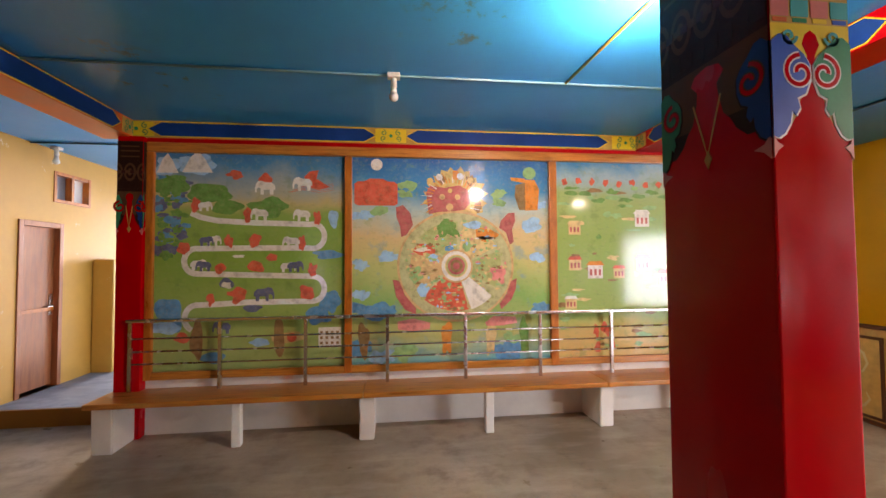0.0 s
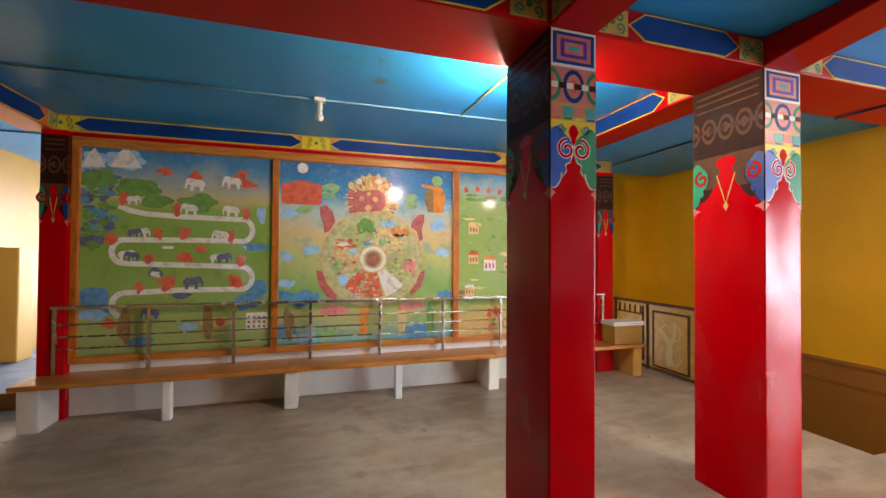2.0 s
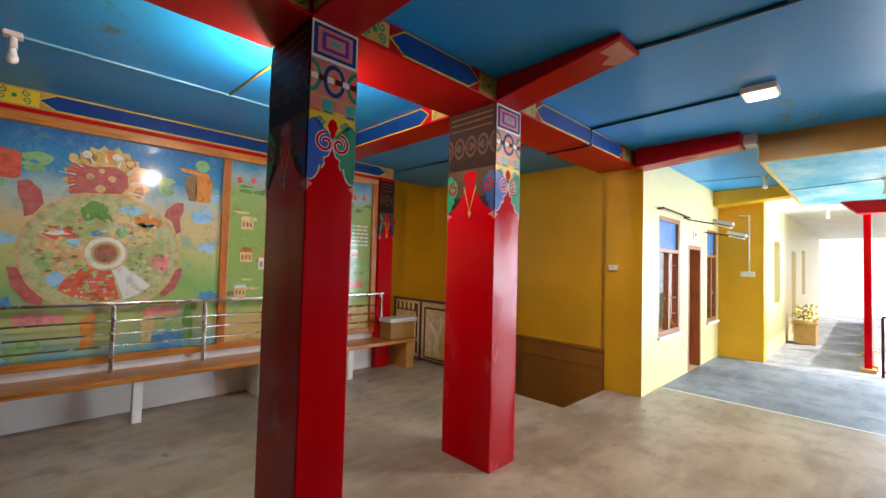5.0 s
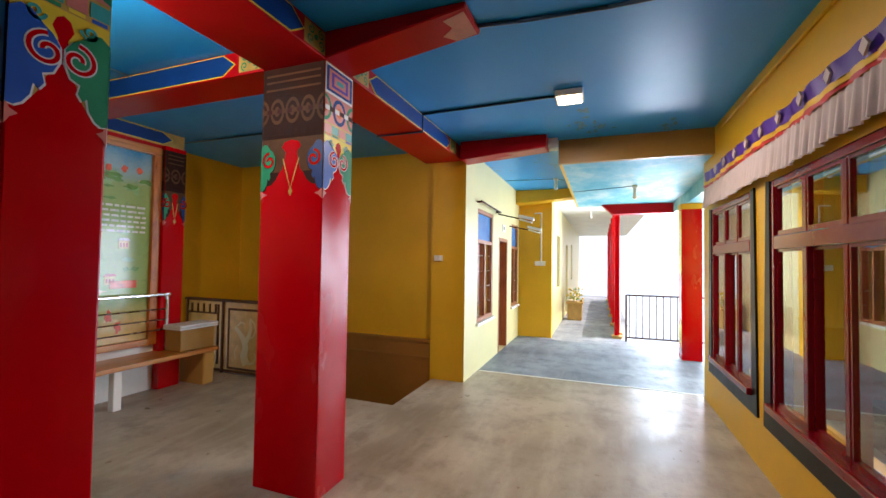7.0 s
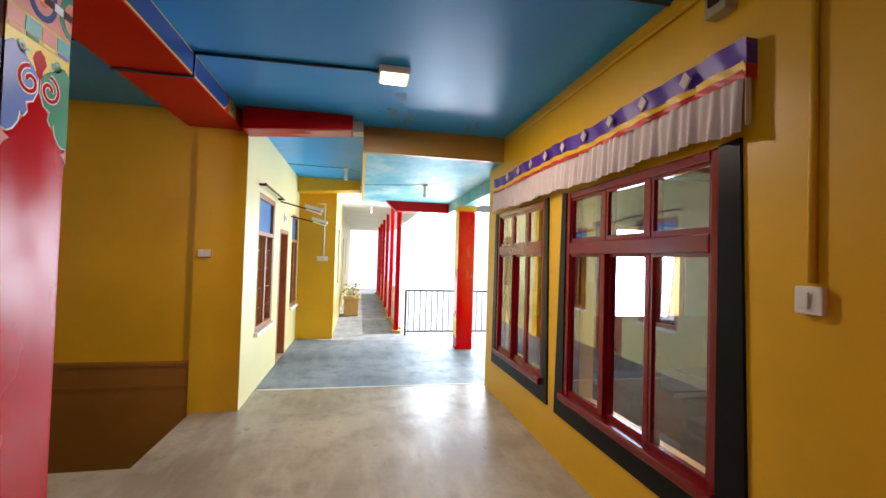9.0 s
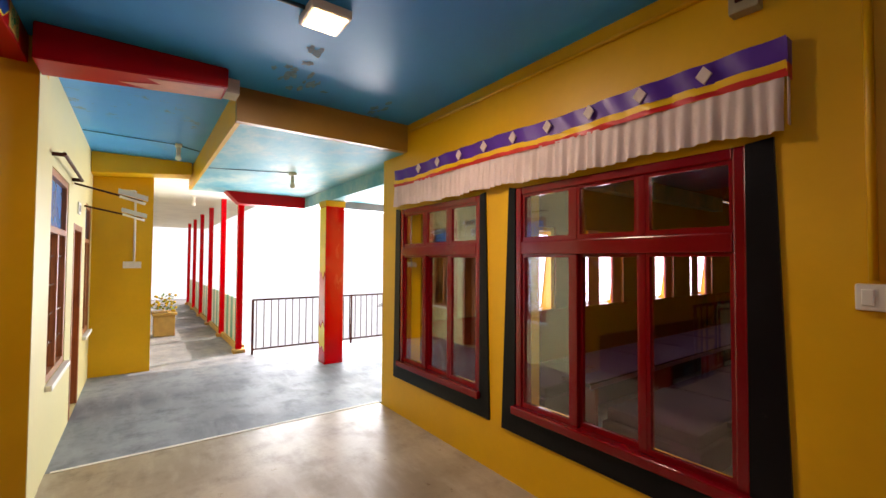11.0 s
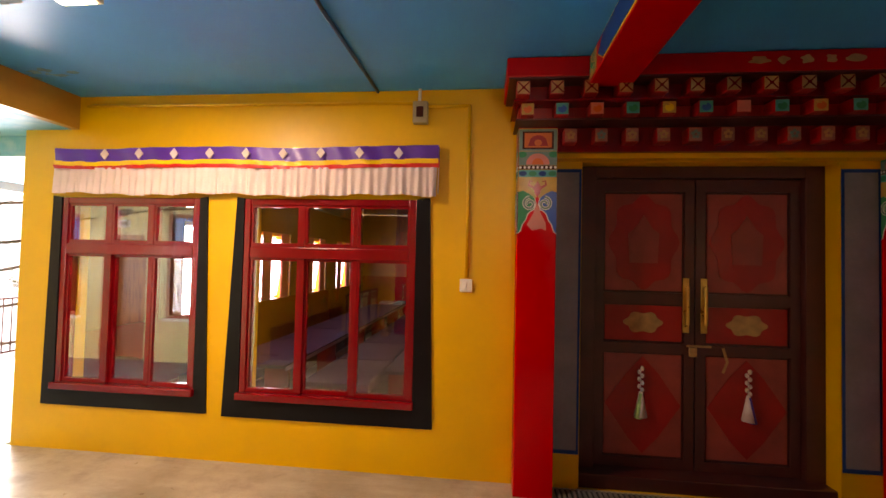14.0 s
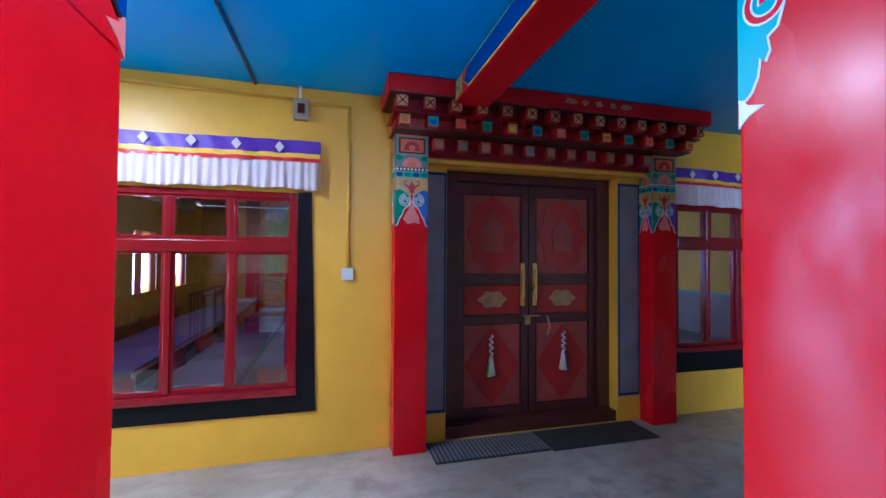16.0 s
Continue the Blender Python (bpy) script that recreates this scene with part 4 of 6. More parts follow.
M["bg3"] = landscape("mural_meadow", [(0.0, (0.56, 0.36, 0.12)), (0.12, (0.52, 0.38, 0.14)), (0.22, (0.24, 0.36, 0.10)), (0.6, (0.22, 0.34, 0.08)), (0.84, (0.26, 0.36, 0.12)), (0.92, (0.26, 0.38, 0.40)), (1.0, (0.03, 0.20, 0.36))], [(6, 0.55, 0.68, 0.45, (0.14, 0.26, 0.06)), (16, 0.58, 0.7, 0.3, (0.44, 0.42, 0.18))])

PANELS = ((-1.06, 0.65, "bg1"), (0.72, 2.70, "bg2"), (2.78, 4.66, "bg3"))
murals = []
for (x0, x1, bg), text in zip(PANELS, ("glossy mural of white elephants along a winding white path", "glossy mural of a great painted wheel held by a red figure", "glossy mural of a green meadow with small houses and white writing")):
    th = thing("mural_painting", text, "mural", "murals on the wall", (x0, NORTH - 0.012, 0.57))
    part("painted_ground", box(B(), 0, -0.008, 0, x1 - x0, 0.006, 2.01), bg, th)
    murals.append(Canvas(Face((0, -0.008, 0), (1, 0, 0), (0, -1, 0)), th))

rng = random.Random(4)
# winding path panel
c = murals[0]
P1 = lambda x, y: ((x - 128) / 739 * 1.71, (878 - y) / 783 * 2.01)


def bend(cx, cy, r, a0, a1):
    return [(cx + r * math.cos(radians(a)), cy - r * math.sin(radians(a))) for a in range(a0, a1, 15 if a1 > a0 else -15)]


path = [(262, 312), (300, 328), (360, 340), (500, 347), (640, 350), (725, 352)] + bend(738, 396, 46, 80, -90) + [(700, 440), (480, 440), (300, 442)] + bend(285, 487, 46, 95, 270) + [(330, 534), (520, 540), (720, 545)] + bend(738, 592, 46, 80, -90) + [(700, 638), (480, 638), (330, 645)] + bend(290, 692, 47, 95, 250)
part("winding_path", stroke(B(), c.f, [P1(*p) for p in path], 0.052, 0.003), "m_white", c.th, "winding white path")
for i, (x, y, s, fl, m) in enumerate(((552, 242, .16, -1, "m_white"), (700, 226, .16, -1, "m_white"), (312, 305, .11, 1, "m_white"), (530, 338, .14, -1, "m_white"), (697, 340, .14, -1, "m_white"), (345, 432, .12, 1, "m_white"), (318, 432, .11, 1, "m_dark"), (655, 442, .14, -1, "m_white"), (290, 522, .13, 1, "m_white"), (316, 524, .12, -1, "m_dark"), (635, 530, .12, 1, "m_white"), (664, 530, .13, 1, "m_dark"), (540, 635, .16, 1, "m_dark"), (388, 750, .14, -1, "m_dark"))):
    part("painted_elephant", (lambda b: (elephant(b, c.f, *P1(x, y), s, fl, 0.0042 + 0.00015 * i), b)[1])(B()), m, c.th)
for i, (x, y, w, h) in enumerate(((478, 318, 16, 26), (755, 328, 14, 28), (280, 283, 20, 24), (407, 415, 16, 24), (508, 412, 24, 24), (694, 422, 14, 28), (236, 440, 24, 22), (375, 514, 22, 18), (512, 508, 30, 22), (736, 522, 18, 24), (340, 625, 15, 22), (444, 610, 36, 26), (714, 606, 30, 26), (235, 762, 32, 16), (655, 770, 16, 20), (548, 186, 26, 22), (430, 170, 30, 16), (575, 475, 22, 14))):
    u, v = P1(x, y)
    c.shape("m_red", blob(rng, u, v, w / 739 * 1.71, h / 783 * 2.01, 12, 0.2), 0.0034 + 0.00003 * i)
for i in range(5):
    c.line("m_red", [P1(640 + 20 * i, 232 - 9 * i), P1(700 + 12 * i, 222 - 8 * i), P1(760 + 6 * i, 232 - 7 * i), P1(822, 222 - 6 * i)], 0.006, 0.0029 + 0.00003 * i, 0.4)
part("painted_banner", plate(B(), c.f, [P1(*p) for p in ((700, 175), (725, 152), (760, 148), (750, 180), (805, 210), (760, 222), (730, 214))], 0.003), "m_red", c.th)
for x, y, w, h in ((172, 135, 36, 38), (285, 128, 52, 42)):
    u, v = P1(x, y)
    c.shape("m_paleblue", blob(rng, u, v - .02, w * .0032, h * .0022, 14, 0.2), 0.0022)
    c.shape("m_white", [(u - w * .0026, v - h * .0022), (u - w * .0012, v + h * .0012), (u, v + h * .0026), (u + w * .0012, v + h * .0009), (u + w * .0026, v - h * .0022)], 0.0026)
for i in range(90):
    x, y = 135 + 110 * rng.random() ** 1.4, rng.uniform(185, 470)
    u, v = P1(x, y)
    c.shape(rng.choice(("m_green", "m_green", "m_dark", "m_blue")), blob(rng, u, v, rng.uniform(.02, .055), rng.uniform(.015, .045), 9), 0.0005 + 0.00001 * i)
for i, (x, y, w, h, m) in enumerate(((400, 290, 60, 26, "m_green"), (560, 290, 80, 34, "m_green"), (330, 240, 90, 34, "m_green"), (190, 210, 70, 30, "m_green"), (185, 680, 50, 66, "m_blue"), (170, 725, 60, 22, "m_paleblue"), (350, 835, 50, 20, "m_blue"), (530, 785, 40, 14, "m_paleblue"), (800, 465, 60, 16, "m_blue"), (810, 640, 40, 40, "m_blue"), (760, 690, 50, 34, "m_blue"), (640, 770, 70, 20, "m_sand"), (290, 770, 24, 70, "m_brown"), (605, 770, 22, 70, "m_brown"), (500, 660, 40, 12, "m_dark"), (445, 470, 22, 6, "m_white"), (400, 568, 26, 20, "m_dark"), (400, 575, 18, 12, "m_white"), (820, 330, 20, 34, "m_paleblue"))):
    u, v = P1(x, y)
    c.shape(m, blob(rng, u, v, w / 739 * 1.71, h / 783 * 2.01, 16, 0.16), 0.0018 + 0.00005 * i)
u, v = P1(800, 775)
c.shape("m_white", rect(u - .09, v - .09, u + .12, v + .10), 0.0034)
for i in range(3):
    for j in range(4):
        c.shape("m_brown", rect(u - .075 + j * .05, v - .06 + i * .05, u - .05 + j * .05, v - .035 + i * .05), 0.004)
c.done()

# wheel panel
c = murals[1]
P2 = lambda x, y: ((x - 85) / 690 * 1.98, (822 - y) / 710 * 2.01)
k = 1.98 / 690
W = P2(440, 490)
part("moon", plate(B(), c.f, oval(*P2(167, 136), 20 * k, 20 * k, 20), 0.003), "m_white", c.th)
u, v = P2(165, 232)
part("painted_plaque", plate(B(), c.f, [(u + 73 * k * a, v + 46 * k * b) for a, b in ((-1, -.85), (-.85, -1), (.85, -1), (1, -.85), (1, .6), (.85, .78), (.55, .8), (.3, 1.0), (-.3, 1.0), (-.55, .8), (-.85, .78), (-1, .6))], 0.003), "m_red", c.th, "red plaque")
u, v = P2(440, 250)
flame = []
for i in range(40):
    a = 2 * math.pi * i / 40
    r = (rng.uniform(108, 126) if i % 2 else rng.uniform(88, 104)) * k
    flame.append((u + r * math.cos(a) * 0.95, v + r * math.sin(a) * 0.95))
part("flame_crown", plate(B(), c.f, flame, 0.0024), "m_gold", c.th, "golden flaming crown")
for i in range(7):
    a = radians(200 - i * 37)
    c.shape("m_orange" if i % 2 else "m_brown", blob(rng, u + 84 * k * math.cos(a), v + 80 * k * math.sin(a), 15 * k, 18 * k, 9), 0.0028)
part("painted_head", plate(B(), c.f, [P2(*p) for p in ((336, 232), (352, 206), (400, 214), (452, 204), (486, 222), (490, 268), (470, 292), (430, 296), (380, 300), (345, 308))], 0.0032), "m_crimson", c.th)
for x, y, r, m in ((350, 190, 11, "m_gold"), (382, 176, 12, "m_white"), (418, 168, 13, "m_gold"), (456, 172, 12, "m_white"), (492, 186, 11, "m_gold"), (392, 246, 10, "m_tan"), (446, 246, 10, "m_tan"), (420, 224, 8, "m_gold"), (418, 282, 13, "m_tan")):
    c.shape(m, oval(*P2(x, y), r * k, r * k, 14), 0.0038)
for i in range(26):
    a = radians(-20 + i * 8.8)
    u, v = P2(425, 262)
    r0 = rng.uniform(96, 112) * k
    c.line("m_orange" if i % 3 else "m_white", [(u + 70 * k * math.cos(a), v + 66 * k * math.sin(a)), (u + r0 * math.cos(a + .08), v + r0 * math.sin(a + .08))], 0.012, 0.0034, 0.3)
part("wheel_rim", plate(B(), c.f, oval(*W, 205 * k, 193 * k, 56), 0.0028), "m_tan", c.th)
part("wheel_ground", plate(B(), c.f, oval(*W, 197 * k, 185 * k, 56), 0.0034), "m_wheel", c.th)
for a0, a1, m, r in ((222, 285, "m_red", 165), (288, 318, "m_white", 168), (330, 20, "m_olive", 160), (26, 80, "m_sand", 160), (88, 140, "m_olive", 165), (150, 212, "m_tan", 160)):
    a1 = a1 if a1 > a0 else a1 + 360
    c.shape(m, [W] + oval(*W, r * k, r * k * .94, 14, a0, a1), 0.0040 if m != "m_white" else 0.0058)
for r, m, l in ((58, "m_tan", .0060), (52, "m_white", .0062), (40, "m_sand", .0064), (36, "m_olive", .0065), (30, "m_crimson", .0067), (22, "m_brown", .0069), (12, "m_crimson", .0071)):
    c.shape(m, oval(*W, r * k, r * k, 26), l)
for x, y, w, h, m in ((410, 358, 42, 34, "m_green"), (330, 432, 44, 22, "m_red"), (322, 432, 30, 7, "m_white"), (545, 378, 42, 26, "m_orange"), (545, 392, 40, 7, "m_white"), (360, 462, 22, 16, "m_paleblue"), (590, 520, 30, 32, "m_pink"), (300, 520, 26, 30, "m_leaf"), (415, 428, 16, 12, "m_blue"), (500, 345, 34, 16, "m_paleblue"), (322, 575, 22, 24, "m_paleblue"), (480, 420, 20, 16, "m_leaf")):
    u, v = P2(x, y)
    c.shape(m, blob(rng, u, v, w * k * .9, h * k * .9, 14, 0.22), 0.0046 + 0.00004 * (x % 30))
for i in range(300):
    a, r = rng.uniform(0, 6.28), rng.uniform(70, 180) * k
    u, v = W[0] + r * math.cos(a), W[1] + r * math.sin(a) * .92
    c.shape(rng.choice(("m_olive", "m_leaf", "m_olive", "m_sand", "m_brown", "m_paleblue", "m_pink", "m_sand", "m_tan", "m_leaf")), blob(rng, u, v, rng.uniform(.007, .026), rng.uniform(.006, .018), 7), 0.0048 + 0.000003 * i)
for name, pts, m in (("painted_arm", ((232, 285), (256, 276), (282, 305), (290, 345), (268, 380), (250, 388), (246, 350), (234, 320)), "m_crimson"), ("painted_arm", ((650, 300), (626, 302), (600, 330), (594, 355), (618, 370), (632, 415), (646, 405), (640, 360), (652, 330)), "m_crimson"), ("painted_leg", ((220, 535), (243, 540), (262, 590), (300, 635), (298, 655), (262, 640), (232, 595)), "m_crimson"), ("painted_leg", ((655, 535), (634, 545), (618, 590), (592, 625), (598, 645), (636, 610), (652, 570)), "m_crimson"), ("painted_foot", ((236, 680), (290, 670), (348, 686), (346, 708), (290, 714), (238, 708)), "m_pink"), ("painted_foot", ((540, 690), (570, 668), (650, 672), (655, 694), (600, 702), (545, 702)), "m_pink"), ("painted_robe", ((690, 180), (725, 180), (742, 215), (735, 290), (690, 292), (686, 240)), "m_orange"), ("painted_cloak", ((655, 200), (690, 190), (690, 290), (668, 290), (652, 240)), "m_brown"), ("painted_sleeve", ((636, 172), (690, 176), (690, 192), (640, 184)), "m_orange")):
    part(name, plate(B(), c.f, [P2(*p) for p in pts], 0.0044), m, c.th)
part("halo", plate(B(), c.f, oval(*P2(706, 156), 24 * k, 22 * k, 18), 0.0046), "m_leaf", c.th)
layer = 0
for x, y, r, m in ((275, 200, 26, "m_leaf"), (262, 235, 20, "m_leaf"), (605, 232, 26, "m_leaf"), (590, 260, 20, "m_leaf"), (120, 310, 30, "m_paleblue"), (178, 300, 26, "m_leaf"), (205, 452, 30, "m_paleblue"), (110, 480, 28, "m_paleblue"), (710, 345, 32, "m_paleblue"), (735, 465, 30, "m_paleblue"), (130, 640, 44, "m_blue"), (200, 630, 30, "m_blue"), (120, 765, 40, "m_blue"), (170, 790, 40, "m_paleblue"), (620, 790, 50, "m_blue"), (640, 745, 30, "m_leaf"), (255, 790, 40, "m_leaf"), (760, 640, 34, "m_blue"), (120, 580, 30, "m_paleblue"), (745, 270, 20, "m_paleblue")):
    for j in range(4):
        u, v = P2(x + rng.uniform(-r, r) * .8, y + rng.uniform(-r, r) * .4)
        c.shape(m, blob(rng, u, v, r * k * rng.uniform(.5, .9), r * k * rng.uniform(.35, .6), 11), 0.0008 + 0.00002 * layer)
        layer += 1
for x, m in ((123, "m_brown"), (405, "m_orange"), (680, "m_green"), (560, "m_sand")):
    u, v = P2(x, 740)
    c.shape(m, blob(rng, u, v, 18 * k, 60 * k, 12), 0.0034)
c.done()

# meadow panel with writing
c = murals[2]
for i in range(70):
    u, v = rng.uniform(.04, 1.84), rng.uniform(.05, 1.75)
    c.shape(rng.choice(("m_green", "m_leaf", "m_leaf", "m_sand", "m_brown")), blob(rng, u, v, rng.uniform(.02, .09), rng.uniform(.012, .03), 10), 0.0012 + 0.00001 * i)
for u, v, s, roof in ((0.20, .95, .13, "m_red"), (.42, .88, .16, "m_orange"), (.68, .86, .12, "m_red"), (.95, 1.42, .16, "m_white"), (.95, .95, .15, "m_pink"), (1.2, .80, .14, "m_red"), (1.62, 1.02, .10, "m_white"), (.2, 1.32, .13, "m_sand"), (1.5, .65, .10, "m_crimson"), (.15, .55, .12, "m_white")):
    c.shape("m_white" if s > .145 else "m_sand", rect(u - s / 2, v - s * .5, u + s / 2, v + s * .35), 0.003)
    c.shape(roof, [(u - s * .62, v + s * .35), (u + s * .62, v + s * .35), (u + s * .4, v + s * .62), (u - s * .4, v + s * .62)], 0.0034)
    for j in (-1, 0, 1):
        c.shape("m_crimson", rect(u + j * s * .3 - s * .08, v - s * .3, u + j * s * .3 + s * .08, v + s * .1), 0.0036)
for i in range(12):
    u = .1 + i * .15
    c.shape("m_red", blob(rng, u, 1.80 + rng.uniform(-.02, .02), .03, .035, 9), 0.003)
    c.shape("m_green", blob(rng, u + .07, 1.66 + rng.uniform(-.05, .05), .07, .025, 10), 0.0026)
for i in range(7):
    u, v = rng.uniform(.1, 1.7), rng.uniform(.05, .3)
    c.shape("m_red", blob(rng, u, v, .03, .06, 9), 0.003)
for i in range(6):
    v, u = 1.40 - i * .052, 1.30
    while u < 1.80:
        w = rng.uniform(.03, .09)
        c.shape("m_white", rect(u, v, min(u + w, 1.83), v + .022), 0.0034)
        u += w + .018
part("red_label", plate(B(), c.f, rect(1.50, .56, 1.76, .64), 0.0036), "m_red", c.th)
c.done()

# mural frame of varnished wood: rails, stiles and slim inner beads
fr = thing("mural_woodwork", "varnished orange-brown wooden frame round the three murals", "frame")
for x0, x1 in ((-1.122, -1.06), (0.65, 0.72), (2.70, 2.78), (4.66, 4.748)):
    part("stile", box(B(), x0, NORTH - 0.06, 0.50, x1, NORTH - 0.001, 2.58, 0.008), "framewood", fr)
part("rail", box(B(), -1.122, NORTH - 0.062, 2.581, 4.748, NORTH - 0.001, 2.67, 0.010), "benchwood", fr)
part("rail", box(B(), -1.06, NORTH - 0.055, 0.50, 4.66, NORTH - 0.001, 0.569, 0.008), "benchwood", fr)

# ---- bench and its back rail ----
bench = thing("bench", "long varnished pine bench on whitewashed masonry supports below the mural", "bench")
for i, (x0, x1) in enumerate(((-1.37, 0.85), (0.853, 3.10), (3.103, 5.24))):
    part("seat_board", box(B(), x0, 4.10, 0.375, x1, NORTH - 0.002, 0.42, 0.008), "benchwood", bench)
for x, w in ((-1.24, 0.16), (0.88, 0.13), (3.10, 0.13), (5.14, 0.14)):
    bm = B()
    vs = [bm.verts.new(p) for p in ((x - w / 2, 4.14, 0), (x + w / 2, 4.14, 0), (x + w / 2, NORTH, 0), (x - w / 2, NORTH, 0), (x - w / 2, 4.13, 0.374), (x + w / 2, 4.13, 0.374), (x + w / 2, NORTH, 0.374), (x - w / 2, NORTH, 0.374))]
    for q in ((0, 1, 5, 4), (1, 2, 6, 5), (2, 3, 7, 6), (3, 0, 4, 7), (4, 5, 6, 7), (0, 3, 2, 1)):
        bm.faces.new([vs[i] for i in q])
    bmesh.ops.bevel(bm, geom=list(bm.edges), offset=0.008, segments=2, affect="EDGES")
    part("support_wall", bm, "plaster" if x < 5 else "passage", bench)
for x in (-0.21, 1.98, 4.17):
    part("leg", box(B(), x - 0.038, 4.14, 0, x + 0.038, 4.22, 0.374, 0.012), "plaster", bench)
rl = thing("bench_rail", "brushed steel back rail with three bars above the bench", "railing")
RX = [-1.20 + 0.752 * i for i in range(9)]
for x in RX:
    part("post", box(B(), x - 0.016, 4.405, 0.421, x + 0.016, 4.437, 1.03, 0.004), "steel", rl)
part("handrail", box(B(), RX[0] - 0.03, 4.395, 1.03, RX[-1] + 0.03, 4.445, 1.06, 0.008), "steel", rl)
for z in (0.66, 0.77, 0.885):
    part("bar", tube(B(), (RX[0], 4.421, z), (RX[-1], 4.421, z), 0.008), "steel", rl, smooth=True)
st = thing("side_stand", "yellow masonry side stand with white slab top beside the bench", "stand")
part("body", box(B(), 4.80, 4.16, 0.421, 5.22, 4.40, 0.66, 0.01), "beambrown", st)
for i in range(2):
    part("top_slab", box(B(), 4.77, 4.13, 0.661 + i * 0.028, 5.25, 4.40, 0.684 + i * 0.028, 0.006), "white", st, "white slab")

# ---- stair balustrade ----
bl = thing("stair_balustrade", "pale yellow stair balustrade with brown rails and a framed relief panel", "balustrade")
BX = 5.55
part("sheet", box(B(), BX + 0.006, 3.60, 0.03, BX + 0.016, 5.05, 0.90, 0.002), "relief", bl, "pale yellow painted sheet")
part("handrail", box(B(), BX - 0.03, 2.9, 0.90, BX + 0.03, 5.06, 0.935, 0.010), "tanline", bl)
part("bottom_rail", box(B(), BX - 0.012, 3.60, 0.02, BX + 0.012, 5.05, 0.045), "tanline", bl)
for y in (5.035, 4.40, 3.60, 2.93):
    part("post", box(B(), BX - 0.014, y - 0.014, 0.0 if y > 3.5 else -0.24, BX + 0.014, y + 0.014, 0.90, 0.003), "tanline", bl)
part("short_rail", box(B(), BX - 0.010, 4.50, 0.735, BX + 0.006, 5.02, 0.755, 0.002), "tanline", bl)
for i in range(5):
    part("short_bar", box(B(), BX - 0.008, 4.94 - i * 0.105, 0.755, BX + 0.006, 4.962 - i * 0.105, 0.86), "tanline", bl)
part("tall_bar", box(B(), BX - 0.008, 4.475, 0.10, BX + 0.006, 4.498, 0.86), "tanline", bl)
for z in (0.42, 0.56):
    part("stair_rail", box(B(), BX - 0.012, 2.944, z, BX + 0.012, 3.586, z + 0.045, 0.004), "brown", bl, "brown wooden stair rail")
for y in (3.30, 3.12):
    part("stair_bar", box(B(), BX - 0.008, y, -0.20, BX + 0.008, y + 0.022, 0.90), "tanline", bl)
pn = part("ornament_panel", box(B(), BX - 0.006, 3.74, 0.09, BX + 0.005, 4.28, 0.80), "relief", bl, "pale panel with gilt relief")
for a in ((3.715, 4.305, 0.80, 0.826), (3.715, 4.305, 0.065, 0.09)):
    part("panel_frame", box(B(), BX - 0.014, a[0], a[2], BX + 0.006, a[1], a[3], 0.003), "tanline", pn)
for a in (3.715, 4.28):
    part("panel_frame", box(B(), BX - 0.014, a, 0.09, BX + 0.006, a + 0.025, 0.80, 0.003), "tanline", pn)
f = Face((BX - 0.006, 4.28, 0.09), (0, -1, 0), (-1, 0, 0))
bm = B()
stroke(bm, f, [(0.30, 0.05), (0.25, 0.15), (0.28, 0.26), (0.24, 0.36), (0.17, 0.44), (0.10, 0.50)], 0.13, 0.006, 0.35)
stroke(bm, f, [(0.26, 0.30), (0.33, 0.40), (0.36, 0.50), (0.34, 0.60)], 0.07, 0.0075, 0.5)
stroke(bm, f, [(0.34, 0.62), (0.41, 0.57), (0.44, 0.48), (0.40, 0.40), (0.35, 0.38)], 0.030, 0.009, 0.5)
stroke(bm, f, [(0.32, 0.06), (0.40, 0.08), (0.45, 0.15), (0.42, 0.21)], 0.032, 0.009, 0.4)
stroke(bm, f, [(0.14, 0.52), (0.20, 0.57), (0.27, 0.55)], 0.024, 0.009, 0.4)
stroke(bm, f, [(0.12, 0.10), (0.10, 0.20), (0.15, 0.28)], 0.022, 0.006, 0.5)
part("gilt_relief", bm, "cream", pn, "pale ribbon relief")["kind"] = "stuff"
for i in range(8):
    bm = B()
    box(bm, 5.36, 4.9 - i * 0.27 - 0.27, -0.19 * i - 0.26, 6.35, 4.9 - i * 0.27, -0.19 * i - 0.08)
    solid("trim_stair_step", bm, "terrace", "cement stair step going down", "step")

# ---- lamps, wires, switches ----
def led_lamp(x, y):
    th = thing("ceiling_lamp", "square surface-mounted lamp, lit warm white", "lamp", "ceiling lamps", (x, y, CEIL))
    hs = part("housing", box(B(), -0.11, -0.11, -0.05, 0.11, 0.11, -0.001, 0.008), "plastic", th)
    part("diffuser", box(B(), -0.092, -0.092, -0.058, 0.092, 0.092, -0.05, 0.003), "lampface", hs, "lit warm diffuser")


led_lamp(5.1, 0.13)


def bulb(x, y, z, lit=False, drop=0.0):
    th = thing("hanging_bulb", "lit white bulb in a plain batten holder" if lit else "white bulb in a plain batten holder, unlit", "light bulb", "bulbs", (x, y, z))
    part("base", box(B(), -0.045, -0.035, -0.035, 0.045, 0.035, -0.001, 0.008), "plastic", th)
    bm = B()
    tube(bm, (0, 0, -0.035), (0, 0, -0.10 - drop), 0.020 if not drop else 0.016, 12, 0.024)
    hd = part("holder", bm, "plastic", th)
    bm = B()
    ball(bm, (0, 0, -0.165 - drop), 0.033, n=14)
    tube(bm, (0, 0, -0.10 - drop), (0, 0, -0.148 - drop), 0.018, 12, 0.026)
    part("glass_bulb", bm, "bulblit" if lit else "bulb", hd, smooth=True)


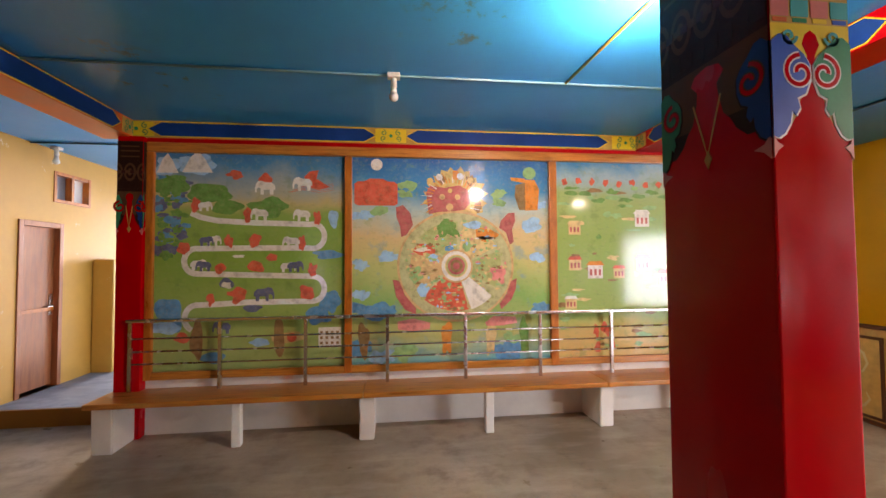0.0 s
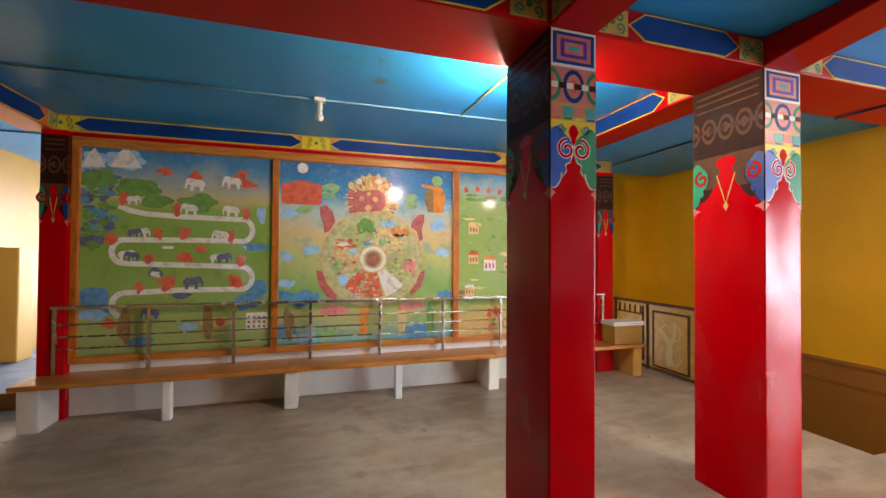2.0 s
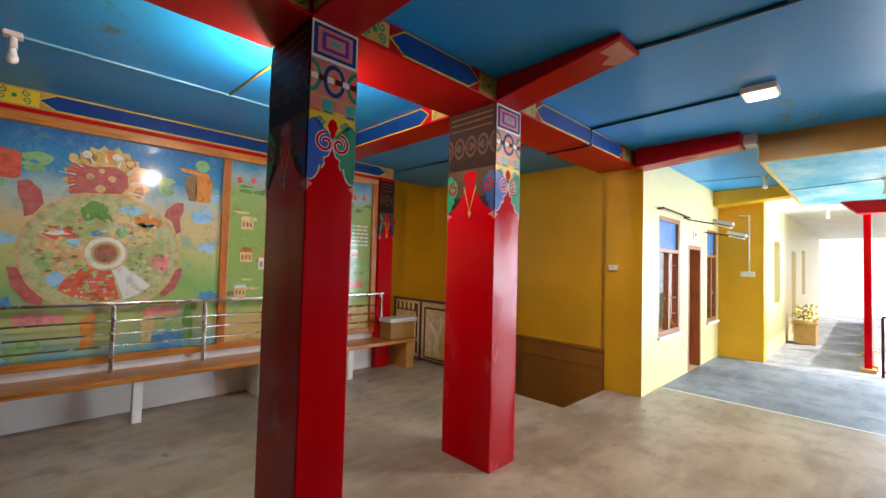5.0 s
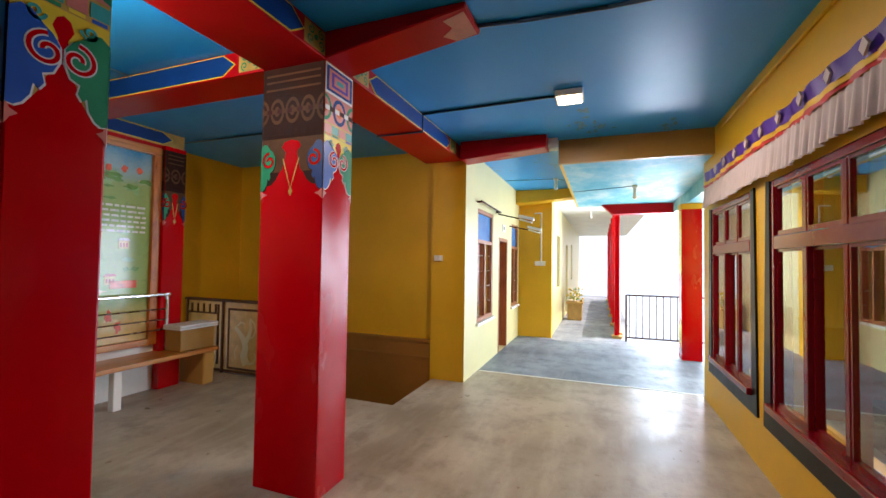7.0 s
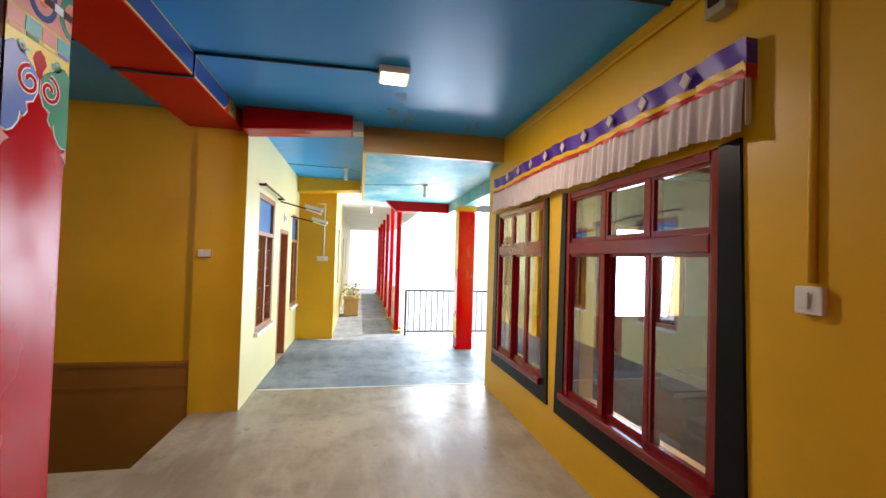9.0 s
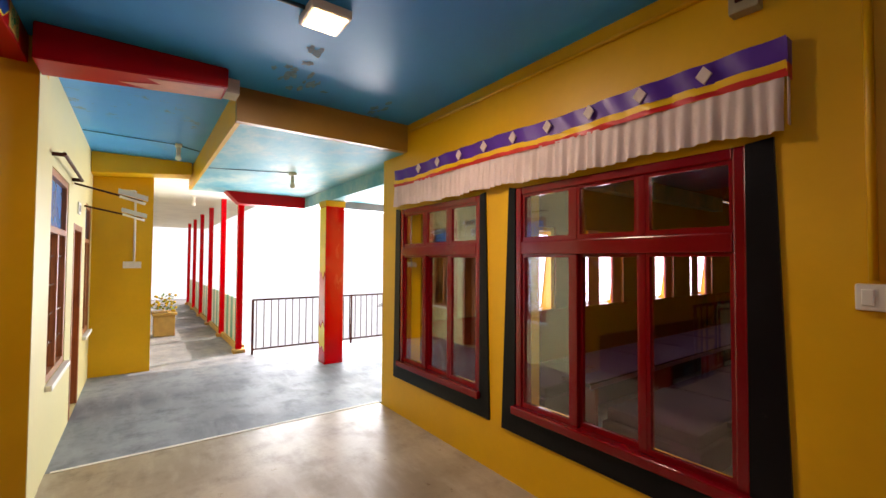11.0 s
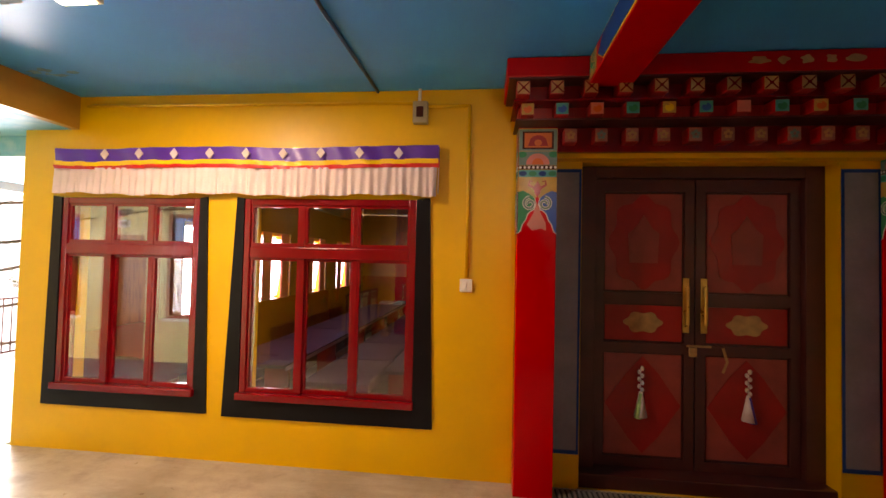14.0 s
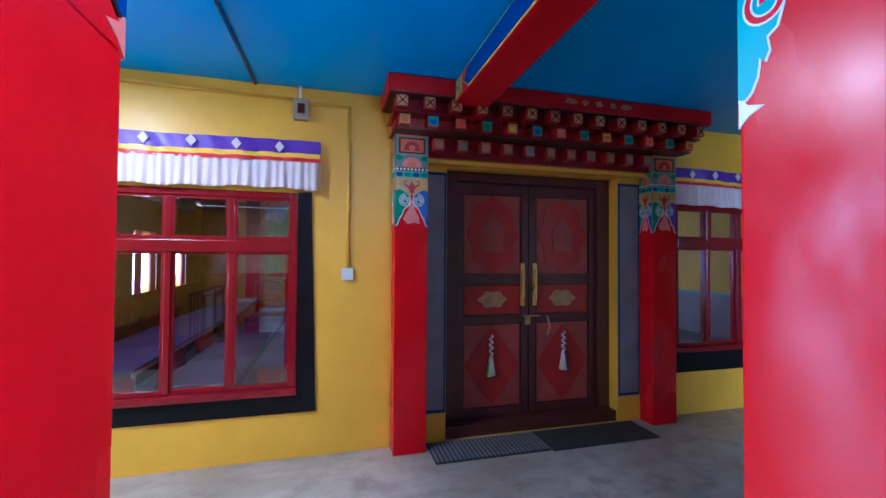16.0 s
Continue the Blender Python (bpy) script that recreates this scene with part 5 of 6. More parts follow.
bulb(1.12, 3.30, CEIL)
bulb(2.42, 2.2, CEIL, True, 0.08)
bulb(8.12, -0.58, 2.60)
bulb(8.62, 0.58, CEIL)
bulb(-2.62, 5.5, CEIL)
bulb(12.2, 0.1, 2.75)


def conduit(label, pts, r, mat):
    th = thing("conduit", label, "conduit")
    for a, b in zip(pts, pts[1:]):
        part("pipe", tube(B(), a, b, r, 8), mat, th, smooth=True)
    return th


zc = CEIL - 0.010
conduit("pale painted wiring conduit across the ceiling", [(-1.24, 3.31, zc), (3.655, 3.31, zc)], 0.009, "pipepale")
conduit("cream painted wiring conduit across the ceiling", [(2.42, 2.2, zc), (2.38, 3.30, zc)], 0.009, "passage")
conduit("dark painted wiring conduit to the ceiling lamp", [(5.1, 0.24, zc), (5.14, 1.478, zc)], 0.011, "pipeblue")
conduit("dark painted wiring conduit round the beam", [(5.14, 1.473, zc), (5.14, 1.473, BEAM - 0.008), (5.14, 1.97, BEAM - 0.008)], 0.008, "pipeblue")
conduit("dark painted wiring conduit beyond the beam", [(5.14, 1.975, zc), (5.14, 5.0, zc)], 0.010, "pipeblue")
conduit("dark painted wiring conduit from the wall", [(3.92, -1.19, zc), (3.94, -0.15, zc), (3.915, 0.34, zc), (3.88, 0.575, zc)], 0.012, "pipeblue")
conduit("thin dark wire across the terrace ceiling", [(8.42, 0.295, 2.594), (8.12, -0.545, 2.594)], 0.004, "pipeblue")
conduit("thin dark wire along the corridor ceiling", [(8.55, 1.42, zc), (8.62, 0.62, zc), (8.82, 0.345, zc)], 0.005, "pipeblue")
conduit("dark wire along the passage ceiling", [(-2.9, 5.3, zc), (-1.6, 5.3, zc)], 0.009, "pipeblue")
conduit("yellow painted wall conduit down to the switch", [(3.58, SOUTH + 0.012, 2.745), (3.22, SOUTH + 0.012, 2.745), (3.22, SOUTH + 0.012, 1.47)], 0.014, "yellow")
conduit("yellow painted wall conduit under the ceiling", [(3.65, SOUTH + 0.012, 2.77), (6.35, SOUTH + 0.012, 2.79)], 0.012, "yellow")
conduit("white wall conduit on the pier", [(9.94, 1.12, 2.45), (9.94, 0.98, 2.45), (9.94, 0.98, 1.48)], 0.013, "white")


def switch_plate(x, y, z, nx, ny, w=0.15, h=0.13):
    th = thing("wall_switch", "white plastic wall switch box with rockers", "switch", "switches", (x, y, z))
    a = (-0.0, -w / 2, -h / 2, 0.028, w / 2, h / 2) if nx else (-w / 2, 0, -h / 2, w / 2, 0.028, h / 2)
    th.rotation_euler = (0, 0, math.pi if nx < 0 or ny < 0 else 0)
    bb = part("back_box", box(B(), *a, 0.006), "plastic", th)
    for k in ((-0.25, 0.2) if w > 0.095 else (0.12,)):
        c0 = k * w
        bx = (0.028, c0 - 0.016, -0.028, 0.036, c0 + 0.016, 0.028) if nx else (c0 - 0.016, 0.028, -0.028, c0 + 0.016, 0.036, 0.028)
        part("rocker", box(B(), *bx, 0.003), "white", bb)


switch_plate(3.222, SOUTH, 1.41, 0, 1, 0.09, 0.095)
switch_plate(6.38, 1.77, 1.50, -1, 0, 0.11, 0.07)
switch_plate(9.95, 1.0, 1.45, -1, 0, 0.2, 0.09)
mc = thing("breaker_box", "grey plastic breaker box high on the wall", "breaker box", at=(3.585, SOUTH, 2.69))
part("case", box(B(), -0.055, 0, -0.085, 0.055, 0.065, 0.075, 0.008), "boxgrey", mc)
part("breaker", box(B(), -0.026, 0.065, -0.045, 0.026, 0.078, 0.03, 0.003), "iron", mc, "dark breaker switch")
part("cable", tube(B(), (0.01, 0.03, 0.075), (0.01, 0.02, 0.18), 0.012), "plastic", mc, smooth=True)


# ---- prayer-hall windows ----
def tibetan_window(name, x0, x1, z0, z1, sx0, sx1, tx0, tx1, sz0, sz1, label, cols=3):
    """A window in the south wall: black flared surround, maroon frame, three small upper lights over three tall lights."""
    th = tagged(new(name), label, "window", "", "structure")
    y = SOUTH
    bm = B()
    f = Face((0, y, 0), (1, 0, 0), (0, 1, 0))
    for pts in ([(sx0, sz0), (sx1, sz0), (x1, z0), (x0, z0)], [(x1, z0), (sx1, sz0), (tx1, sz1), (x1, z1)], [(sx0, sz0), (x0, z0), (x0, z1), (tx0, sz1)]):
        plate(bm, f, pts, 0.016)
    part("surround", bm, "black", th, "black flared surround")
    d0, d1 = y - 0.10, y + 0.008
    fw = 0.052
    zt, th_ = z0 + (z1 - z0) * 0.70, 0.090
    w = (x1 - x0 - 2 * fw)
    for a in ((x0, z0, x0 + fw, z1), (x1 - fw, z0, x1, z1)):
        part("jamb", box(B(), a[0], d0, a[1], a[2], d1, a[3], 0.008), "maroon", th)
    part("head", box(B(), x0 + fw, d0, z1 - fw, x1 - fw, d1, z1, 0.008), "maroon", th)
    part("sill", box(B(), x0 - 0.01, d0, z0, x1 + 0.01, y + 0.05, z0 + 0.055, 0.010), "maroon", th, "maroon sill")
    part("transom", box(B(), x0 + fw, d0, zt, x1 - fw, y + 0.010, zt + th_, 0.008), "maroon", th)
    for i in range(cols):
        c0, c1 = x0 + fw + w * i / cols, x0 + fw + w * (i + 1) / cols
        m = 0.022
        if i:
            part("mullion", box(B(), c0 - m, d0 + 0.01, z0 + 0.055, c0 + m, y - 0.002, zt, 0.006), "maroon", th)
            part("mullion", box(B(), c0 - m, d0 + 0.01, zt + th_, c0 + m, y - 0.002, z1 - fw, 0.006), "maroon", th)
        for lo, hi, back in ((z0 + 0.055, zt, 0.006 + 0.024 * (i % 2)), (zt + th_, z1 - fw, 0.006)):
            a0, a1 = c0 + (m if i else 0), c1 - (m if i < cols - 1 else 0)
            sash = part("sash", (lambda b: [box(b, a0, y - back - 0.03, lo, a0 + 0.018, y - back, hi), box(b, a1 - 0.018, y - back - 0.03, lo, a1, y - back, hi), box(b, a0 + 0.018, y - back - 0.03, lo, a1 - 0.018, y - back, lo + 0.03), box(b, a0 + 0.018, y - back - 0.03, hi - 0.018, a1 - 0.018, y - back, hi)][0])(B()), "maroon", th)
            pane = part("pane", box(B(), a0 + 0.016, y - back - 0.018, lo + 0.028, a1 - 0.016, y - back - 0.012, hi - 0.016), "glass", sash, "clear glass pane")
            pane.visible_shadow = False
    return th


tibetan_window("window_1", *WIN_B, 3.45, 5.09, 3.50, 5.02, 0.35, 2.05, "maroon wooden window in a flared black surround")
tibetan_window("window_2", *WIN_A, 5.22, 6.65, 5.27, 6.62, 0.36, 2.05, "maroon wooden window in a flared black surround, terrace end")
tibetan_window("window_3", *WIN_C, -1.38, 0.13, -1.32, 0.11, 0.42, 2.10, "maroon wooden window in a black surround behind the door pilaster")


def pleated(x0, x1, z0, z1, y, pitch, depth, rng, mat_thick=0.004):
    """Gathered cloth: irregular folds that open towards the hem."""
    bm = B()
    n = int((x1 - x0) / pitch * 6)
    rows = []
    ph = [rng.uniform(0, 6.28) for _ in range(4)]
    for j in range(6):
        k = j / 5
        row = []
        for i in range(n + 1):
            s = i / n * (x1 - x0)
            w = math.sin(s / pitch * 6.28 + 1.3 * math.sin(s * 7 + ph[0])) + 0.5 * math.sin(s / pitch * 3.3 + ph[1])
            row.append(bm.verts.new((x0 + s + 0.004 * math.sin(s * 31 + k * 2), y + depth * (0.35 + 0.65 * k) * w * 0.5 + 0.01 * k, z1 + (z0 - z1) * k + (0.006 * math.sin(s * 19 + ph[2]) + 0.008 * math.sin(s * 5 + ph[3])) * k)))
        rows.append(row)
    for a, b in zip(rows, rows[1:]):
        for i in range(n):
            bm.faces.new((a[i], a[i + 1], b[i + 1], b[i]))
    return bm


def soft_band(x0, x1, z0, z1, y, rng, sag=0.008):
    bm = B()
    n = int((x1 - x0) / 0.03)
    ph = [rng.uniform(0, 6.28) for _ in range(3)]
    rows = []
    for j in range(5):
        k = j / 4
        rows.append([bm.verts.new((x0 + (x1 - x0) * i / n, y + 0.006 * math.sin(i * 0.9 + ph[0] + 2 * k) + 0.008 * math.sin(i * 0.23 + ph[1] + k), z1 + (z0 - z1) * k + sag * math.sin(i * 0.11 + ph[2]))) for i in range(n + 1)])
    for a, b in zip(rows, rows[1:]):
        for i in range(n):
            bm.faces.new((a[i], a[i + 1], b[i + 1], b[i]))
    return bm


def valance(x0, x1, zt, n, first, step, label):
    r = random.Random(9)
    th = thing("door_window_valance", label, "valance")
    y = SOUTH + 0.055
    pb = part("purple_band", soft_band(x0, x1, zt - 0.105, zt, y, r), "purple", th, "purple satin band", True)
    part("yellow_band", soft_band(x0, x1, zt - 0.140, zt - 0.100, y + 0.006, random.Random(9)), "clothyellow", th, "yellow satin stripe", True)
    part("red_band", soft_band(x0, x1, zt - 0.165, zt - 0.136, y + 0.009, random.Random(9)), "clothred", th, "red satin stripe", True)
    part("pleated_skirt", pleated(x0 + 0.01, x1 - 0.005, zt - 0.37, zt - 0.160, y + 0.004, 0.062, 0.026, r), "clothwhite", th, "white pleated skirt", True)
    part("batten", box(B(), x0, SOUTH + 0.001, zt - 0.03, x1, y - 0.016, zt - 0.005), "maroon", th)
    for e in (x0, x1):
        bm = B()
        box(bm, e - 0.002, SOUTH + 0.002, zt - 0.10, e + 0.002, y, zt)
        part("side_return", bm, "purple", th)
        part("side_return", box(B(), e - 0.002, SOUTH + 0.002, zt - 0.16, e + 0.002, y, zt - 0.101), "clothred", th, "red satin end")
        part("side_return", box(B(), e - 0.002, SOUTH + 0.03, zt - 0.35, e + 0.002, y, zt - 0.161), "clothwhite", th, "white cloth end")
    f = Face((0, y, 0), (1, 0, 0), (0, 1, 0))
    for i in range(n):
        u, v = first + i * step, zt - 0.052 + r.uniform(-.004, .004)
        part("diamond_patch", plate(B(), f, [(u - 0.034, v), (u, v - 0.042), (u + 0.034, v), (u, v + 0.042)], 0.022, 0.012), "clothwhite", pb, "white diamond patch")


valance(3.44, 6.57, 2.43, 9, 3.735, 0.298, "purple, yellow and white pleated cloth valance over two windows")
valance(-1.9, 0.10, 2.45, 6, -0.12, -0.29, "purple and white pleated cloth valance over the far window")

# ---- hall door ----
DY = SOUTH - 0.18
dr = tagged(new("door_1"), "closed carved double door, dark red with faded rose panels", "door", "", "structure")
part("jamb", box(B(), 2.27, DY - 0.05, 0.0, 2.399, DY + 0.06, 2.319, 0.006), "doordark", dr)
part("jamb", box(B(), 0.701, DY - 0.05, 0.0, 0.83, DY + 0.06, 2.319, 0.006), "doordark", dr)
part("head", box(B(), 0.83, DY - 0.05, 2.235, 2.27, DY + 0.06, 2.319, 0.006), "doordark", dr)
part("threshold", box(B(), 0.702, DY - 0.05, 0.0, 2.398, SOUTH - 0.02, 0.10, 0.008), "doordark", dr, "worn dark threshold")


def door_leaf(x0, x1, handle_x):
    lf = part("door_leaf", box(B(), x0 + 0.003, DY - 0.04, 0.105, x1 - 0.003, DY - 0.005, 2.232), "doordark", dr)
    f = Face((x0, DY - 0.005, 0.105), (1, 0, 0), (0, 1, 0))
    w = x1 - x0
    bm = B()
    for a in ((0.004, 0, 0.07, 2.125), (w - 0.07, 0, w - 0.004, 2.125), (0.07, 0, w - 0.07, 0.07), (0.07, 0.84, w - 0.07, 0.91), (0.07, 1.20, w - 0.07, 1.28), (0.07, 2.03, w - 0.07, 2.125)):
        plate(bm, f, rect(*a), 0.022)
    part("stiles_and_rails", bm, "doordark", lf, "dark carved stiles and rails")
    part("lower_panel", plate(B(), f, rect(0.085, 0.085, w - 0.085, 0.825), 0.008), "doorpink", lf)
    part("middle_panel", plate(B(), f, rect(0.085, 0.925, w - 0.085, 1.185), 0.010), "doorred", lf)
    part("upper_panel", plate(B(), f, rect(0.085, 1.295, w - 0.085, 2.015), 0.008), "doorpink", lf)
    c = w / 2
    part("diamond", plate(B(), f, [(c, 0.10), (c + 0.11, 0.22), (w - 0.09, 0.455), (c + 0.11, 0.69), (c, 0.81), (c - 0.11, 0.69), (0.09, 0.455), (c - 0.11, 0.22)], 0.013), "doorred", lf, "dark red carved diamond")
    lobes = [(c + (0.235 + 0.02 * math.cos(8 * a)) * math.cos(a), 1.655 + (0.335 + 0.022 * math.cos(8 * a)) * math.sin(a)) for a in [2 * math.pi * i / 48 for i in range(48)]]
    part("medallion", plate(B(), f, lobes, 0.014), "doorred", lf, "dark red carved medallion")
    part("medallion_core", plate(B(), f, [(c - 0.10, 1.50), (c + 0.10, 1.50), (c + 0.11, 1.72), (c + 0.06, 1.76), (c, 1.86), (c - 0.06, 1.76), (c - 0.11, 1.72)], 0.019), "doorpink", lf)
    part("oval_boss", plate(B(), f, [(c + 0.13 * math.cos(a) * (1 + 0.10 * math.cos(6 * a)), 1.06 + 0.075 * math.sin(a) * (1 + 0.12 * math.cos(6 * a))) for a in [2 * math.pi * i / 40 for i in range(40)]], 0.018), "oldgilt", lf, "faded ochre oval")
    bm = B()
    box(bm, handle_x - 0.022, DY + 0.018, 1.10, handle_x + 0.022, DY + 0.026, 1.50, 0.004)
    tube(bm, (handle_x, DY + 0.05, 1.16), (handle_x, DY + 0.05, 1.44), 0.013)
    for z in (1.18, 1.42):
        tube(bm, (handle_x, DY + 0.02, z), (handle_x, DY + 0.05, z), 0.010)
    part("pull_handle", bm, "brass", lf, "brass pull handle")
    return lf


la = door_leaf(0.83, 1.55, 1.49)
door_leaf(1.552, 2.27, 1.615)
bm = B()
box(bm, 1.44, DY + 0.018, 0.998, 1.61, DY + 0.032, 1.014, 0.003)
box(bm, 1.55, DY + 0.03, 0.93, 1.60, DY + 0.055, 1.0, 0.006)
part("latch", bm, "oldgilt", la, "brass latch and padlock")
bm = B()
stroke(bm, Face((0, DY + 0.019, 0), (1, 0, 0), (0, 1, 0)), [(1.36, 1.0), (1.33, 0.90), (1.36, 0.82)], 0.02, 0.006)
part("latch_chain", bm, "oldgilt", la)


def tassel(x, z, mats, side):
    th = thing("door_tassel", "twisted cord with " + mats[1] + " tassel hanging on the door", "tassel", "tassels on the door", (x, DY + 0.03, z))
    bm = B()
    for i in range(7):
        ball(bm, (0.010 * (1 if i % 2 else -1), 0, -0.012 - 0.026 * i), 0.014, sz=1.3, n=8)
    part("twisted_cord", bm, "clothwhite", th, smooth=True)
    bm = B()
    tube(bm, (0, 0, -0.36), (0, 0, -0.18), 0.045, 10, 0.012)
    part("white_skirt", bm, "clothwhite", th, smooth=True)
    bm = B()
    tube(bm, (0.024 * side, 0.014, -0.37), (0.003 * side, 0.010, -0.19), 0.026, 10, 0.008)
    part("coloured_skirt", bm, mats[0], th, smooth=True)


tassel(1.93, 0.84, ("m_leaf", "green and white"), 1)
tassel(1.19, 0.85, ("purple", "white and violet"), -1)
# painted side panels between pilasters and door
for x0, x1 in ((2.405, 2.60), (0.455, 0.695)):
    th = tagged(new("trim_door_side_panel"), "grey side panel edged in blue beside the hall door", "panel", "", "structure")
    part("border", box(B(), x0, SOUTH + 0.0005, 0.24, x1, SOUTH + 0.006, 2.27), "blue", th, "blue painted border")
    part("field", box(B(), x0 + 0.018, SOUTH + 0.006, 0.27, x1 - 0.018, SOUTH + 0.010, 2.245), "grey", th)

# carved lintel with rows of block ends
LX0, LX1 = 0.10, 2.95
lt = tagged(new("trim_door_lintel"), "carved and painted lintel with rows of square block ends over the door", "lintel", "", "structure")
part("cornice_board", box(B(), LX0 - 0.02, SOUTH + 0.0, 2.745, LX1 + 0.02, -0.725, CEIL - 0.003, 0.008), "beamred", lt, "red cornice board")
part("cornice_fillet", box(B(), LX0 - 0.005, SOUTH + 0.0, 2.735, LX1 + 0.005, -0.735, 2.745), "doordark", lt, "dark fillet")
part("backing", box(B(), LX0 + 0.05, SOUTH + 0.0, 2.632, LX1 - 0.05, -0.86, 2.735), "maroon", lt)
part("backing", box(B(), LX0 + 0.07, SOUTH + 0.0, 2.535, LX1 - 0.07, -0.94, 2.622), "doorred", lt)
part("backing", box(B(), 0.46, SOUTH + 0.0, 2.36, 2.605, -1.06, 2.535), "maroon", lt)
part("fillet", box(B(), LX0 + 0.03, SOUTH + 0.0, 2.622, LX1 - 0.03, -0.80, 2.632), "maroon", lt, "dark maroon shelf")
part("fillet", box(B(), LX0 + 0.05, SOUTH + 0.0, 2.525, LX1 - 0.05, -0.885, 2.535), "doordark", lt, "dark shelf")
part("soffit", box(B(), 0.46, SOUTH + 0.0, 2.325, 2.605, -1.10, 2.36), "yellow", lt, "yellow painted soffit board")


def block_end(x, y0, y1, z0, z1, w, face, core, motif):
    """One projecting rafter end: bevelled block, painted face, and its motif (cross, jewel or flower)."""
    b = part("block_end", box(B(), x - w / 2, y0, z0, x + w / 2, y1, z1, 0.006), "doorred", lt)
    f = Face((x, y1, (z0 + z1) / 2), (1, 0, 0), (0, 1, 0))
    h = (z1 - z0) / 2
    part("painted_end", plate(B(), f, rect(-w * .45, -h * .88, w * .45, h * .88), 0.003), face, b)
    if motif == "cross":
        bm = B()
        for s in (-1, 1):
            stroke(bm, f, [(-w * .42, -s * h * .8), (w * .42, s * h * .8)], 0.009, 0.005 + 0.0004 * s)
        plate(bm, f, rect(-w * .12, -h * .2, w * .12, h * .2), 0.0062)
        part("painted_cross", bm, core, b)
    elif motif == "jewel":
        part("painted_jewel", plate(B(), f, oval(0, -h * .08, w * .32, h * .60, 14), 0.006), core, b)
        part("jewel_glint", plate(B(), f, oval(w * .12, h * .36, w * .14, h * .14, 8), 0.0075), face, b)
    else:
        bm = B()
        for k in range(5):
            a = radians(90 + 72 * k)
            plate(bm, f, oval(w * .22 * math.cos(a), h * .42 * math.sin(a), w * .13, h * .24, 8), 0.005 + 0.0003 * k)
        part("painted_flower", bm, core, b)


for i in range(14):
    block_end(LX0 + 0.085 + (LX1 - LX0 - 0.17) * i / 13, -0.87, -0.745, 2.64, 2.727, 0.085, "oldgilt", "maroon", "cross")
JEWELS = (("gold", "orange"), ("teal", "green"), ("pink", "orange"), ("teal", "green"), ("gold", "orange"), ("teal", "green"), ("pink", "pink"), ("teal", "skyblue"), ("gold", "lemon"), ("teal", "green"), ("pink", "orange"), ("teal", "skyblue"), ("gold", "orange"))
for i, (face, core) in enumerate(JEWELS):
    block_end(LX0 + 0.12 + (LX1 - LX0 - 0.24) * i / 12, -0.95, -0.83, 2.538, 2.618, 0.085, face, core, "jewel")
for i in range(11):
    block_end(0.55 + 1.98 * i / 10, -1.07, -0.97, 2.40, 2.495, 0.085, "dullrose", "oldgilt" if i % 3 else "dullteal", "flower")
bm = B()
for i, w in enumerate((0.09, 0.05, 0.06, 0.05, 0.09)):
    f = Face((0.98 + i * 0.13, -0.725, 2.81), (1, 0, 0), (0, 1, 0))
    plate(bm, f, blob(rng, 0, 0, w * 0.6, 0.022, 12), 0.003)
part("painted_motif", bm, "oldgilt", lt)["kind"] = "stuff"


def mat(x0, y0, x1, y1, label, ribs):
    th = thing("door_mat", label, "mat", "mats before the door")
    part("mat_sheet", box(B(), x0, y0, 0.001, x1, y1, 0.012, 0.004), "rubber", th)
    bm = B()
    if ribs:
        n = 27
        for i in range(n):
            a = x0 + (x1 - x0) * (i + .2) / n
            box(bm, a, y0 + .01, 0.012, a + (x1 - x0) / n * .5, y1 - .01, 0.021)
        part("rib", bm, "ribgrey", th)["kind"] = "stuff"
    else:
        bm.free()
        part("worn_rim", box(B(), x0 + .02, y0 + .02, 0.012, x1 - .02, y1 - .02, 0.015), "rubber", th)


mat(1.62, -1.16, 2.575, -0.82, "ribbed dark rubber door mat, worn", True)
mat(0.58, -1.17, 1.61, -0.80, "flat dark grey door mat", False)

# ---- corridor windows and door ----
def corridor_window(name, x0, x1, z0, z1):
    th = tagged(new(name), "wooden corridor window with blue filmed upper lights", "window", "", "structure")
    y0, y1 = 1.435, 1.52
    for a in ((x0 + .001, z0 + .001, x0 + .055, z1 - .001), (x1 - .055, z0 + .001, x1 - .001, z1 - .001), (x0 + .055, z0 + .001, x1 - .055, z0 + .055), (x0 + .055, z1 - .055, x1 - .055, z1 - .001), (x0 + .055, 1.72, x1 - .055, 1.77), ((x0 + x1) / 2 - .025, z0 + .055, (x0 + x1) / 2 + .025, 1.72)):
        part("frame_bar", box(B(), a[0], y0, a[1], a[2], y1, a[3], 0.006), "doorwood", th)
    part("upper_light", box(B(), x0 + .055, 1.47, 1.77, x1 - .055, 1.478, z1 - .055), "bluefilm", th, "blue filmed light")
    for a, b in ((x0 + .055, (x0 + x1) / 2 - .025), ((x0 + x1) / 2 + .025, x1 - .055)):
        p = part("pane", box(B(), a, 1.47, z0 + .055, b, 1.476, 1.72), "glass", th, "clear glass pane")
        p.visible_shadow = False
    for i in range(4):
        part("guard_bar", tube(B(), (x0 + .06, 1.46, z0 + .25 + i * .22), (x1 - .06, 1.46, z0 + .25 + i * .22), 0.006, 8), "steel", th)
    part("sill", box(B(), x0 - .03, 1.39, z0 - .04, x1 + .03, 1.4345, z0, 0.006), "plaster", th)


